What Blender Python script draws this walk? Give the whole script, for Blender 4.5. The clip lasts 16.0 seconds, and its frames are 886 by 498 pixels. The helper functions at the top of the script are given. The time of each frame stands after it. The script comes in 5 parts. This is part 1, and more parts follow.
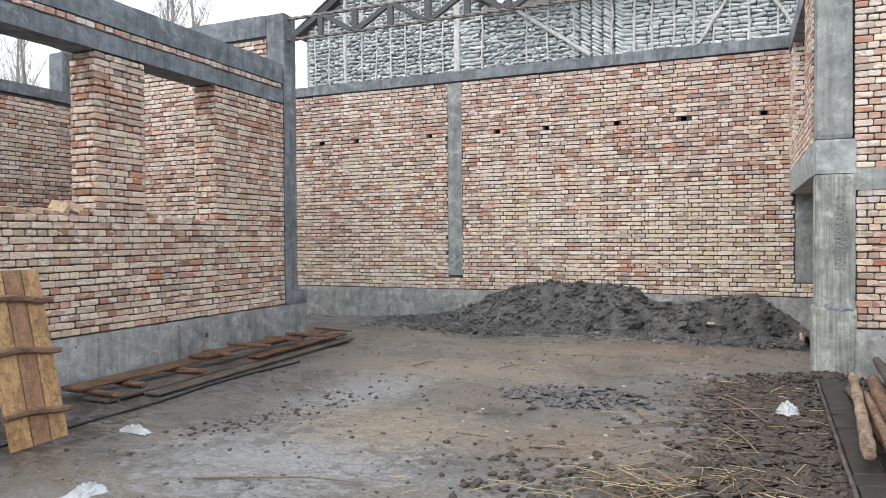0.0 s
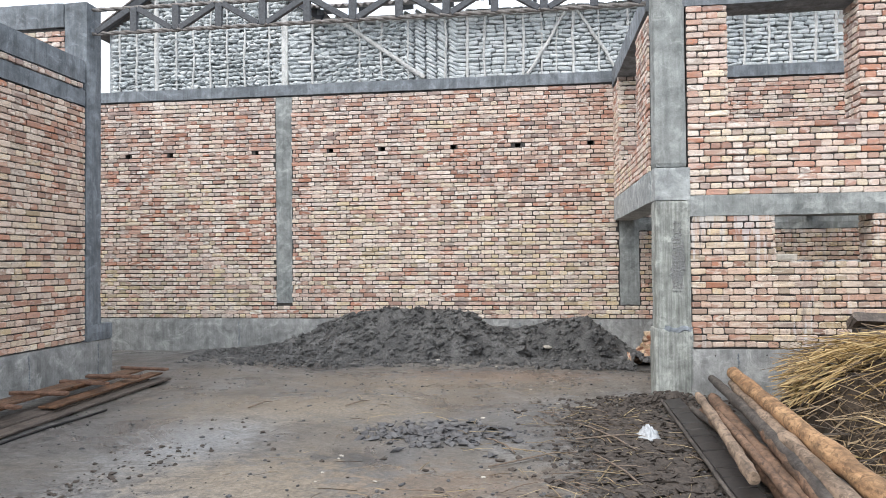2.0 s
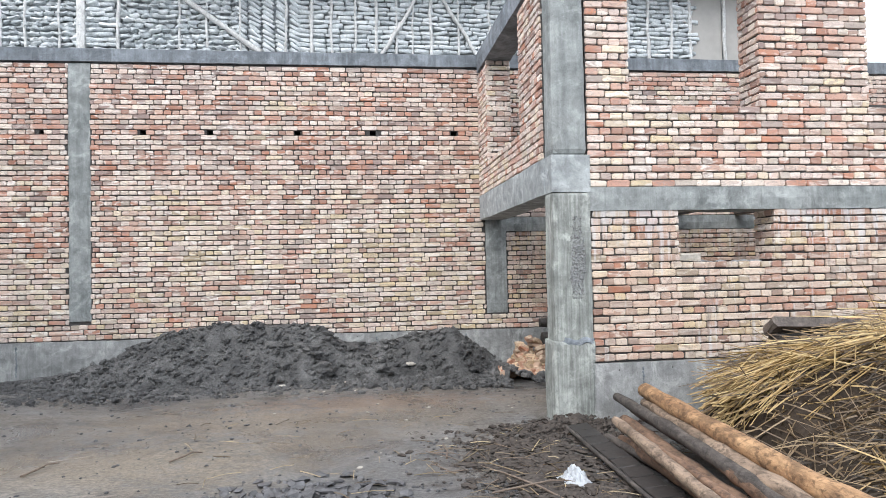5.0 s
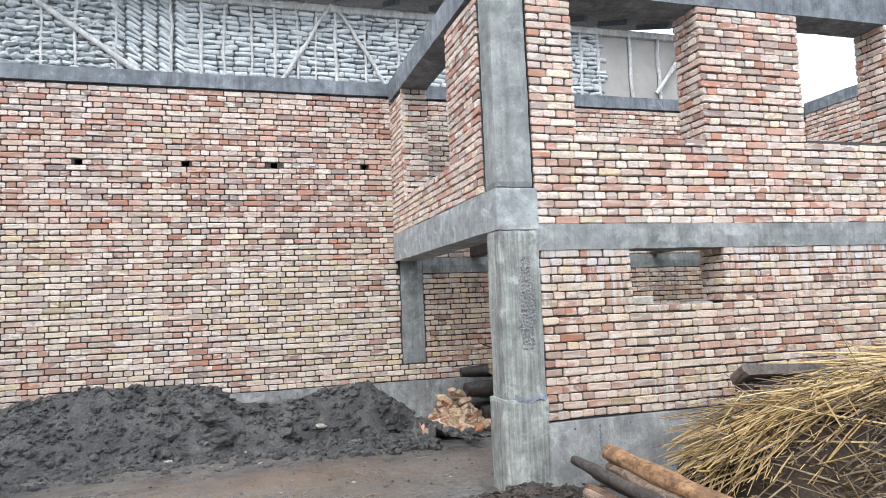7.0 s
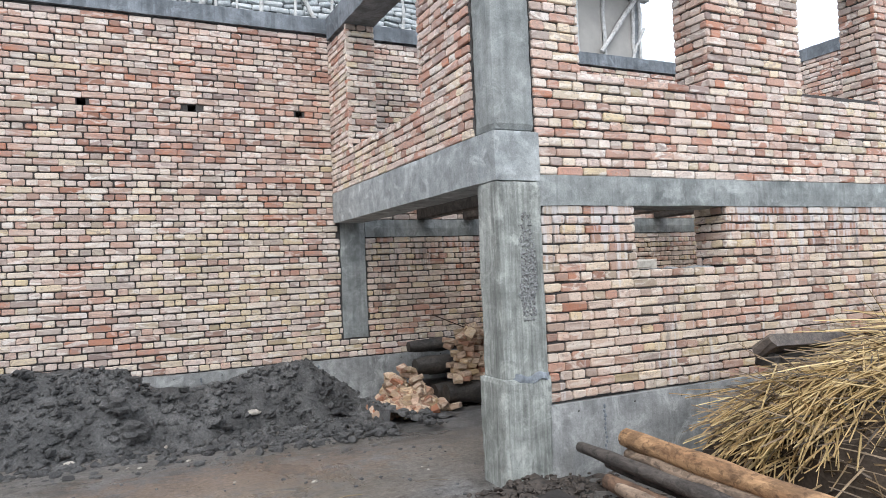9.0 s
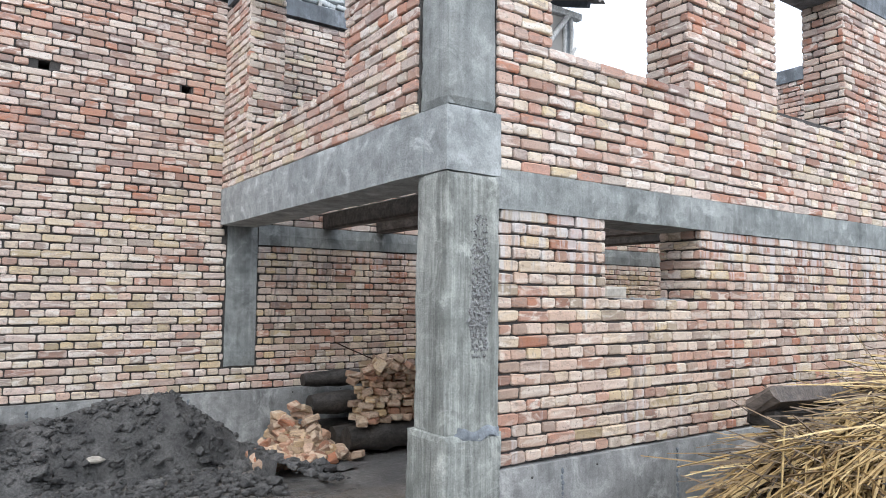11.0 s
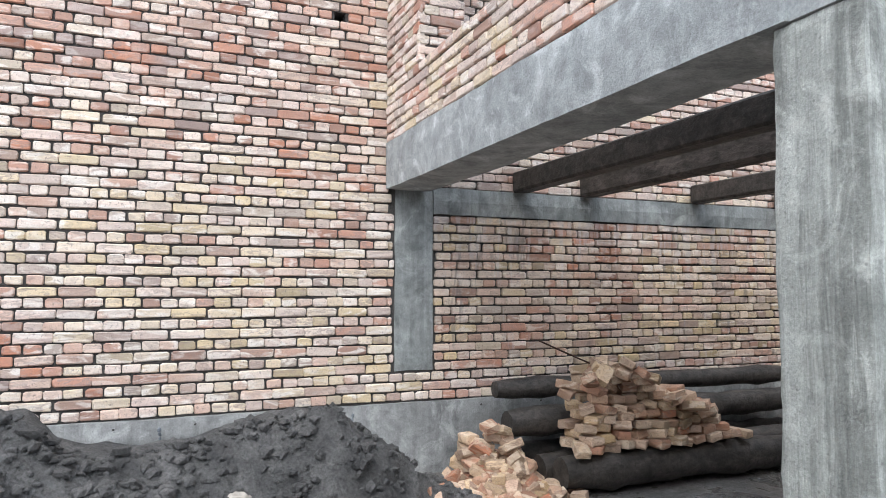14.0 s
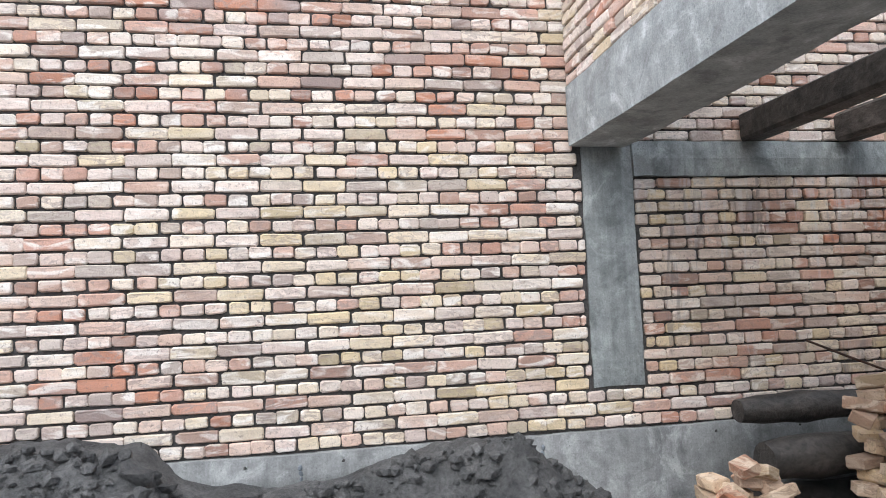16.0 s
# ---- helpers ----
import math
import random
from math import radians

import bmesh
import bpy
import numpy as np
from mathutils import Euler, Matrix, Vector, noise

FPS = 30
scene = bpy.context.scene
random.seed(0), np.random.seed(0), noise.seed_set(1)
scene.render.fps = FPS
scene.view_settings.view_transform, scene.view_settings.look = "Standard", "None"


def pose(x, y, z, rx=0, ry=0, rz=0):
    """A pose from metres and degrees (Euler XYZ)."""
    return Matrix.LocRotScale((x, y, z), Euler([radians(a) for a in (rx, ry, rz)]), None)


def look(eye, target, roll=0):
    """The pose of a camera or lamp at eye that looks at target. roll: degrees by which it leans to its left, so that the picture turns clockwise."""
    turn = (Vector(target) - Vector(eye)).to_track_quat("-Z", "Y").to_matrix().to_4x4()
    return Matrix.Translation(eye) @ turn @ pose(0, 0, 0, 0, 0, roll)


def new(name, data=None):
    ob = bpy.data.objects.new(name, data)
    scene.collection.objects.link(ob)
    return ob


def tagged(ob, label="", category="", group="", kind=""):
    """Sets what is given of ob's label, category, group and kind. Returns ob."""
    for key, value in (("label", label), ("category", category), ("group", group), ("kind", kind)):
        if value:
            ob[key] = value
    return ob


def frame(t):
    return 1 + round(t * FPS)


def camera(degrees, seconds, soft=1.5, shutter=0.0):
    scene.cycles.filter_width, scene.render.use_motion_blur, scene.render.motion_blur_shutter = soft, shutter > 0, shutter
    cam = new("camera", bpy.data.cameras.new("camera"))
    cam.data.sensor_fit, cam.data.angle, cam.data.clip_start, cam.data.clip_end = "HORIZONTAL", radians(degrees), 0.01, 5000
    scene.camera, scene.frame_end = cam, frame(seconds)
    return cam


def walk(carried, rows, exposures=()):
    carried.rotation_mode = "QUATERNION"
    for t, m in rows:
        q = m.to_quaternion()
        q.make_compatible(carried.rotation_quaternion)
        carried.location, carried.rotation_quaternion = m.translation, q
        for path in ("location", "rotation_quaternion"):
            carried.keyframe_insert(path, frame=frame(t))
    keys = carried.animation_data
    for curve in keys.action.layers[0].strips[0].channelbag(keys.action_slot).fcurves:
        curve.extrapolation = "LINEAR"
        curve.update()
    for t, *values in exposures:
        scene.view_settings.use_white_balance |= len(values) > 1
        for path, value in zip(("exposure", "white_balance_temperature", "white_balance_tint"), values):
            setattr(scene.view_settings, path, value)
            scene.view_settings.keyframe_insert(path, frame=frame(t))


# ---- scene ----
cam = camera(65.1, 16.0, 0.9)
PATH = [
    (0, (-0.095, -0.155, 1.681), (-0.878, 1.686, 1.649), -0.4),
    (0.5, (-0.196, 0.045, 1.688), (-0.865, 1.928, 1.735), -2.3),
    (1, (-0.342, 0.205, 1.691), (-0.909, 2.122, 1.741), -1.5),
    (1.5, (-0.504, 0.302, 1.642), (-0.868, 2.268, 1.7), -1.1),
    (2, (-0.71, 0.347, 1.673), (-0.972, 2.329, 1.71), -0.5),
    (2.5, (-0.897, 0.537, 1.655), (-1.165, 2.518, 1.725), -2.0),
    (3, (-0.992, 0.768, 1.612), (-1.167, 2.76, 1.612), -1.4),
    (3.5, (-1.141, 1.089, 1.599), (-1.128, 3.088, 1.653), -1.6),
    (4, (-1.168, 1.397, 1.603), (-0.957, 3.386, 1.639), -1.8),
    (4.2, (-1.201, 1.528, 1.611), (-0.962, 3.513, 1.667), -1.8),
    (6.3, (-1.418, 2.701, 1.658), (-1.18, 4.687, 1.699), -0.1),
    (6.5, (-1.478, 2.824, 1.665), (-1.148, 4.794, 1.755), 0.4),
    (7, (-1.598, 3.052, 1.734), (-1.017, 4.959, 1.891), -2.3),
    (7.5, (-1.704, 3.348, 1.704), (-1.099, 5.248, 1.864), -1.8),
    (8, (-1.785, 3.661, 1.681), (-1.138, 5.552, 1.74), -1.3),
    (8.5, (-1.924, 4.019, 1.687), (-1.147, 5.859, 1.796), -0.3),
    (9, (-1.987, 4.345, 1.702), (-1.113, 6.143, 1.766), -2.4),
    (9.5, (-1.9, 4.728, 1.719), (-0.955, 6.488, 1.816), -2.2),
    (9.7, (-1.877, 4.855, 1.725), (-0.856, 6.571, 1.848), -1.5),
    (11.8, (-1.365, 6.214, 1.593), (-0.185, 7.825, 1.697), 0.3),
    (12, (-1.325, 6.352, 1.609), (-0.116, 7.944, 1.685), -1.1),
    (12.5, (-1.205, 6.658, 1.654), (-0.052, 8.29, 1.737), -0.8),
    (13, (-1.079, 6.951, 1.657), (-0.114, 8.7, 1.747), -0.3),
    (13.5, (-1.022, 7.282, 1.632), (-0.107, 9.057, 1.742), 1.0),
    (14, (-1.085, 7.666, 1.552), (-0.309, 9.506, 1.669), 0.1),
    (14.5, (-1.02, 8.014, 1.487), (-0.515, 9.947, 1.59), -1.1),
    (15, (-0.956, 8.344, 1.539), (-0.494, 10.289, 1.606), 0.1),
    (15.5, (-0.925, 8.721, 1.473), (-0.465, 10.663, 1.615), -1.3),
    (16, (-0.874, 9.046, 1.434), (-0.515, 11.008, 1.59), -2.3),
]
EXPOSURES = [(t, e - 0.07, k, 9) for t, e, k in ((0.0, 0.54, 6450), (1.6, 0.53, 6350), (2.5, 0.82, 6300), (4.2, 0.76, 6200), (6.7, 0.80, 6080), (8.0, 0.56, 6080), (9.5, 0.58, 6080), (12.5, 0.69, 5940), (14.2, 0.95, 6000), (15.0, 0.98, 6000), (16.0, 0.95, 5980))]
walk(cam, [(t, look(eye, target, roll)) for t, eye, target, roll in PATH], EXPOSURES)

# ---- world and light: a bright overcast day ----
world = bpy.data.worlds.new("overcast_sky")
scene.world = world
world.use_nodes = True
wn, wl = world.node_tree.nodes, world.node_tree.links
wn.clear()
sky = wn.new("ShaderNodeTexSky")
sky.sky_type = "NISHITA"
sky.sun_disc = False
sky.sun_elevation, sky.sun_rotation = radians(50), radians(218)
sky.air_density, sky.dust_density, sky.ozone_density = 1.0, 4.0, 1.0
sky_bg = wn.new("ShaderNodeBackground")
sky_bg.inputs["Strength"].default_value = 0.06
wl.new(sky.outputs[0], sky_bg.inputs["Color"])
cloud_bg = wn.new("ShaderNodeBackground")
cloud_noise = wn.new("ShaderNodeTexNoise")
cloud_noise.inputs["Scale"].default_value = 1.6
cloud_noise.inputs["Detail"].default_value = 5
cloud_ramp = wn.new("ShaderNodeValToRGB")
cloud_ramp.color_ramp.elements[0].color = (0.86, 0.91, 0.97, 1)
cloud_ramp.color_ramp.elements[1].color = (1.0, 1.0, 1.0, 1)
wl.new(cloud_noise.outputs["Fac"], cloud_ramp.inputs[0])
wl.new(cloud_ramp.outputs[0], cloud_bg.inputs["Color"])
cloud_bg.inputs["Strength"].default_value = 1.0
sky_sum = wn.new("ShaderNodeAddShader")
sky_out = wn.new("ShaderNodeOutputWorld")
wl.new(sky_bg.outputs[0], sky_sum.inputs[0])
wl.new(cloud_bg.outputs[0], sky_sum.inputs[1])
wl.new(sky_sum.outputs[0], sky_out.inputs["Surface"])

sun_data = bpy.data.lights.new("sun", "SUN")
sun_data.energy, sun_data.angle, sun_data.color = 0.9, radians(40), (1.0, 0.97, 0.92)
sun = new("sun", sun_data)
sun.matrix_world = look((-10, -12.5, 21), (0, 0, 0))


# ---- materials ----
class Mat:
    """A small builder of node materials."""

    def __init__(self, name):
        self.m = bpy.data.materials.new(name)
        self.m.use_nodes = True
        self.n, self.l = self.m.node_tree.nodes, self.m.node_tree.links
        self.bsdf = self.n["Principled BSDF"]

    def put(self, socket, value):
        if hasattr(value, "is_output"):
            self.l.new(value, socket)
        elif isinstance(value, tuple) and len(value) == 3 and socket.type == "RGBA":
            socket.default_value = (*value, 1)
        else:
            socket.default_value = value

    def coords(self, kind="Object", scale=(1, 1, 1), shift=None):
        if kind == "Position":
            out = self.n.new("ShaderNodeNewGeometry").outputs["Position"]
        else:
            out = self.n.new("ShaderNodeTexCoord").outputs[kind]
        mp = self.n.new("ShaderNodeMapping")
        self.l.new(out, mp.inputs["Vector"])
        mp.inputs["Scale"].default_value = scale
        if shift is not None:
            self.l.new(shift, mp.inputs["Location"])
        return mp.outputs[0]

    def noise(self, vec, scale, detail=4.0, rough=0.55, distort=0.0):
        nd = self.n.new("ShaderNodeTexNoise")
        self.l.new(vec, nd.inputs["Vector"])
        for k, v in (("Scale", scale), ("Detail", detail), ("Roughness", rough), ("Distortion", distort)):
            nd.inputs[k].default_value = v
        return nd.outputs["Fac"]

    def voronoi(self, vec, scale, feature="F1"):
        nd = self.n.new("ShaderNodeTexVoronoi")
        nd.feature = feature
        self.l.new(vec, nd.inputs["Vector"])
        nd.inputs["Scale"].default_value = scale
        return nd.outputs["Distance"]

    def ramp(self, fac, *stops, ease="LINEAR"):
        nd = self.n.new("ShaderNodeValToRGB")
        r = nd.color_ramp
        r.interpolation = ease
        while len(r.elements) < len(stops):
            r.elements.new(0.5)
        for e, (p, c) in zip(r.elements, stops):
            e.position = p
            e.color = (*c, 1) if isinstance(c, tuple) else (c, c, c, 1)
        self.put(nd.inputs[0], fac)
        return nd.outputs[0]

    def mix(self, fac, a, b, mode="MIX"):
        nd = self.n.new("ShaderNodeMix")
        nd.data_type, nd.blend_type = "RGBA", mode
        self.put(nd.inputs["Factor"], fac)
        self.put(nd.inputs[6], a)
        self.put(nd.inputs[7], b)
        return nd.outputs[2]

    def math(self, op, a, b=0.0):
        nd = self.n.new("ShaderNodeMath")
        nd.operation = op
        self.put(nd.inputs[0], a)
        self.put(nd.inputs[1], b)
        return nd.outputs[0]

    def bump(self, height, strength=0.4, distance=0.01, normal=None):
        nd = self.n.new("ShaderNodeBump")
        nd.inputs["Strength"].default_value = strength
        nd.inputs["Distance"].default_value = distance
        self.l.new(height, nd.inputs["Height"])
        if normal is not None:
            self.l.new(normal, nd.inputs["Normal"])
        return nd.outputs[0]

    def done(self, color, rough=0.85, normal=None, metal=0.0):
        self.put(self.bsdf.inputs["Base Color"], color)
        self.put(self.bsdf.inputs["Roughness"], rough)
        self.put(self.bsdf.inputs["Metallic"], metal)
        if normal is not None:
            self.l.new(normal, self.bsdf.inputs["Normal"])
        return self.m


def brick_material(name, islands, shift=0.0, cast=(1.0, 1.0, 1.0), lime=0.0):
    """Fired clay bricks, cream to red, each with its own tone and kiln marks."""
    k = Mat(name)
    if islands:
        rnd = k.n.new("ShaderNodeNewGeometry").outputs["Random Per Island"]
    else:
        rnd = k.n.new("ShaderNodeObjectInfo").outputs["Random"]
    r2 = k.math("FRACT", k.math("MULTIPLY", rnd, 57.31))
    r3 = k.math("FRACT", k.math("MULTIPLY", rnd, 211.7))
    sh = k.n.new("ShaderNodeCombineXYZ")
    k.put(sh.inputs[0], k.math("MULTIPLY", rnd, 91.0))
    k.put(sh.inputs[1], k.math("MULTIPLY", r2, 37.0))
    k.put(sh.inputs[2], k.math("MULTIPLY", r3, 53.0))
    pos = k.coords("Position")
    drift = k.noise(pos, 0.55, 2.0)
    sep = k.n.new("ShaderNodeSeparateXYZ")
    k.put(sep.inputs[0], pos)
    batch = k.math("MULTIPLY", k.math("SUBTRACT", k.math("MINIMUM", sep.outputs[2], 4.0), 2.5), 0.055)
    pick = k.math("ADD", k.math("MULTIPLY", rnd, 0.88), k.math("MULTIPLY", k.math("SUBTRACT", drift, 0.43), 0.85))
    pick = k.math("ADD", k.math("ADD", pick, batch), shift)
    tone = k.ramp(pick, (0.0, (0.64, 0.52, 0.34)), (0.12, (0.71, 0.60, 0.46)), (0.30, (0.71, 0.61, 0.53)),
                  (0.45, (0.64, 0.52, 0.46)), (0.58, (0.64, 0.495, 0.41)), (0.70, (0.57, 0.385, 0.305)),
                  (0.82, (0.52, 0.31, 0.24)), (0.92, (0.50, 0.235, 0.15)), (1.0, (0.37, 0.28, 0.25)))
    tone = k.mix(1.0, tone, k.ramp(k.math("FRACT", k.math("MULTIPLY", rnd, 631.3)), (0.0, 0.62), (0.35, 0.94), (1.0, 1.10)), "MULTIPLY")
    own = k.coords("Position", (1, 1, 1), sh.outputs[0])
    slant = k.n.new("ShaderNodeMapping")
    k.put(slant.inputs["Vector"], own)
    slant.inputs["Rotation"].default_value = (0.55, 0.55, 0.3)
    slant.inputs["Scale"].default_value = (0.55, 0.55, 1.7)
    swirl = k.noise(slant.outputs[0], 11.0, 3.0, 0.5, 1.8)
    streak = k.ramp(swirl, (0.50, 0.0), (0.55, 1.0), (0.66, 0.35))
    tone = k.mix(k.math("MULTIPLY", streak, k.math("MULTIPLY", r2, 0.75)), tone, (0.33, 0.26, 0.235))
    pale = k.ramp(k.noise(slant.outputs[0], 8.0, 3.0, 0.55, 1.2), (0.49, 0.0), (0.60, 1.0))
    tone = k.mix(k.math("MULTIPLY", pale, k.math("MULTIPLY", r3, 0.85)), tone, (0.82, 0.77, 0.71))
    spot = k.ramp(k.noise(own, 48.0, 4.0, 0.6, 0.6), (0.58, 0.0), (0.68, 0.65))
    tone = k.mix(spot, tone, (0.25, 0.20, 0.18))
    grain = k.noise(own, 130.0, 5.0, 0.65)
    tone = k.mix(1.0, tone, k.ramp(grain, (0.32, 0.88), (0.64, 1.08)), "MULTIPLY")
    smear = k.ramp(k.noise(k.coords("Position", (1, 1, 1)), 2.6, 5.0, 0.6), (0.60, 0.0), (0.76, 0.30))
    tone = k.mix(smear, tone, (0.36, 0.33, 0.30))
    if cast != (1.0, 1.0, 1.0):
        tone = k.mix(1.0, tone, cast, "MULTIPLY")
    if lime:
        # cement wash that ran down from the concrete band
        runs = k.noise(k.coords("Position", (16, 16, 1.6)), 1.0, 5.0, 0.6, 0.4)
        under = k.math("MULTIPLY", k.math("MAXIMUM", k.math("SUBTRACT", sep.outputs[2], 1.55), 0.0), 0.26)
        wash = k.ramp(k.math("ADD", runs, under), (0.60, 0.0), (0.70, lime))
        tone = k.mix(wash, tone, (0.62, 0.62, 0.63))
        rust = k.ramp(k.noise(k.coords("Position", (9, 9, 1.3)), 1.0, 5.0, 0.6, 0.5), (0.60, 0.0), (0.68, 0.6))
        tone = k.mix(rust, tone, (0.20, 0.175, 0.165))
    chips = k.noise(own, 38.0, 4.0, 0.6)
    nrm = k.bump(chips, 0.7, 0.010, k.bump(grain, 0.4, 0.003))
    return k.done(tone, 0.9, nrm)


BRICK = brick_material("fired_brick", False)
LOOSE_BRICK = brick_material("salvaged_tan_brick", False, 0.08, (0.78, 0.68, 0.56))
BRICK_JOINED = brick_material("fired_brick_joined", True)
TONES = {"mixed": (BRICK, BRICK_JOINED),
         "cream": (brick_material("cream_brick", False, -0.08, (0.98, 0.94, 0.88), 0.35), brick_material("cream_brick_joined", True, -0.08, (0.98, 0.94, 0.88), 0.35)),
         "tan": (brick_material("tan_brick", False, 0.06, (0.97, 0.93, 0.88)), brick_material("tan_brick_joined", True, 0.06, (0.97, 0.93, 0.88))),
         "red": (brick_material("reddish_brick", False, 0.0, (0.86, 0.82, 0.77), 0.6), brick_material("reddish_brick_joined", True, 0.0, (0.86, 0.82, 0.77), 0.6))}


def mortar_material():
    k = Mat("grey_mortar")
    pos = k.coords("Position")
    a = k.noise(pos, 3.0, 4)
    b = k.noise(pos, 70.0, 5)
    col = k.mix(a, (0.04, 0.038, 0.036), (0.10, 0.096, 0.092))
    col = k.mix(0.5, col, k.ramp(b, (0.3, 0.2), (0.7, 0.8)), "OVERLAY")
    return k.done(col, 0.95, k.bump(b, 0.8, 0.012))


MORTAR = mortar_material()


def concrete_material(name, dark, light, wet=0.5, grit=0.5, boards=0.15):
    k = Mat(name)
    pos = k.coords("Position")
    big = k.noise(pos, 1.3, 5, 0.6)
    runs = k.noise(k.coords("Position", (9, 9, 0.7)), 1.0, 4, 0.6, 0.4)
    mid = k.noise(pos, 7.0, 6, 0.65)
    fine = k.noise(pos, 90.0, 6, 0.7)
    col = k.mix(k.ramp(big, (0.32, 0.0), (0.68, 1.0)), dark, light)
    col = k.mix(k.math("MULTIPLY", k.ramp(runs, (0.50, 0.0), (0.60, 1.0)), wet), col, tuple(c * 0.55 for c in dark))
    marks = k.noise(k.coords("Position", (34, 34, 1.1)), 1.0, 5, 0.65, 0.3)
    col = k.mix(k.math("MULTIPLY", k.ramp(marks, (0.50, 0.0), (0.60, 1.0)), boards), col, tuple(c * 0.6 for c in dark))
    col = k.mix(k.math("MULTIPLY", k.ramp(marks, (0.36, 1.0), (0.44, 0.0)), boards), col, tuple(min(1, c * 1.2) for c in light))
    blot = k.noise(pos, 3.1, 7, 0.68, 1.2)
    col = k.mix(k.ramp(blot, (0.54, 0.0), (0.64, 0.55)), col, tuple(min(1, c * 1.35) for c in light))
    col = k.mix(k.ramp(blot, (0.36, 0.55), (0.45, 0.0)), col, tuple(c * 0.72 for c in dark))
    col = k.mix(0.6, col, k.ramp(mid, (0.3, 0.25), (0.7, 0.75)), "OVERLAY")
    col = k.mix(0.35, col, k.ramp(fine, (0.3, 0.2), (0.7, 0.8)), "OVERLAY")
    pits = k.ramp(k.voronoi(pos, 26.0), (0.05, 0.0), (0.16, 1.0))
    col = k.mix(k.math("MULTIPLY", k.math("SUBTRACT", 1.0, pits), 0.45), col, (0.08, 0.08, 0.08))
    nrm = k.bump(mid, grit, 0.012, k.bump(fine, grit, 0.004))
    if boards > 0.2:
        nrm = k.bump(marks, 0.7, 0.012, nrm)
    return k.done(col, k.ramp(big, (0.3, 0.75), (0.7, 0.92)), nrm)


CONCRETE = concrete_material("cast_concrete", (0.20, 0.218, 0.215), (0.34, 0.357, 0.35), 0.35, 0.8, 0.15)
COLUMN_CONCRETE = concrete_material("board_marked_concrete", (0.225, 0.24, 0.222), (0.38, 0.395, 0.37), 0.5, 1.0, 0.5)
CONCRETE_DARK = concrete_material("damp_concrete", (0.125, 0.142, 0.160), (0.24, 0.265, 0.29), 0.4)
BEAM_CONCRETE = concrete_material("pale_beam_concrete", (0.25, 0.27, 0.272), (0.46, 0.485, 0.485), 0.08, 0.7, 0.0)
PLINTH = concrete_material("plinth_concrete", (0.205, 0.210, 0.208), (0.36, 0.365, 0.358), 0.25, 0.4)


def rough_concrete():
    k = Mat("honeycombed_concrete")
    pos = k.coords("Position")
    v = k.voronoi(pos, 85.0)
    f = k.noise(pos, 40.0, 8, 0.75)
    col = k.mix(k.ramp(f, (0.35, 0.0), (0.65, 1.0)), (0.19, 0.20, 0.20), (0.40, 0.41, 0.41))
    col = k.mix(k.ramp(v, (0.5, 0.0), (0.8, 0.6)), col, (0.09, 0.07, 0.07))
    nrm = k.bump(f, 1.0, 0.02, k.bump(v, 0.5, 0.006))
    return k.done(col, 0.9, nrm)


HONEYCOMB = rough_concrete()


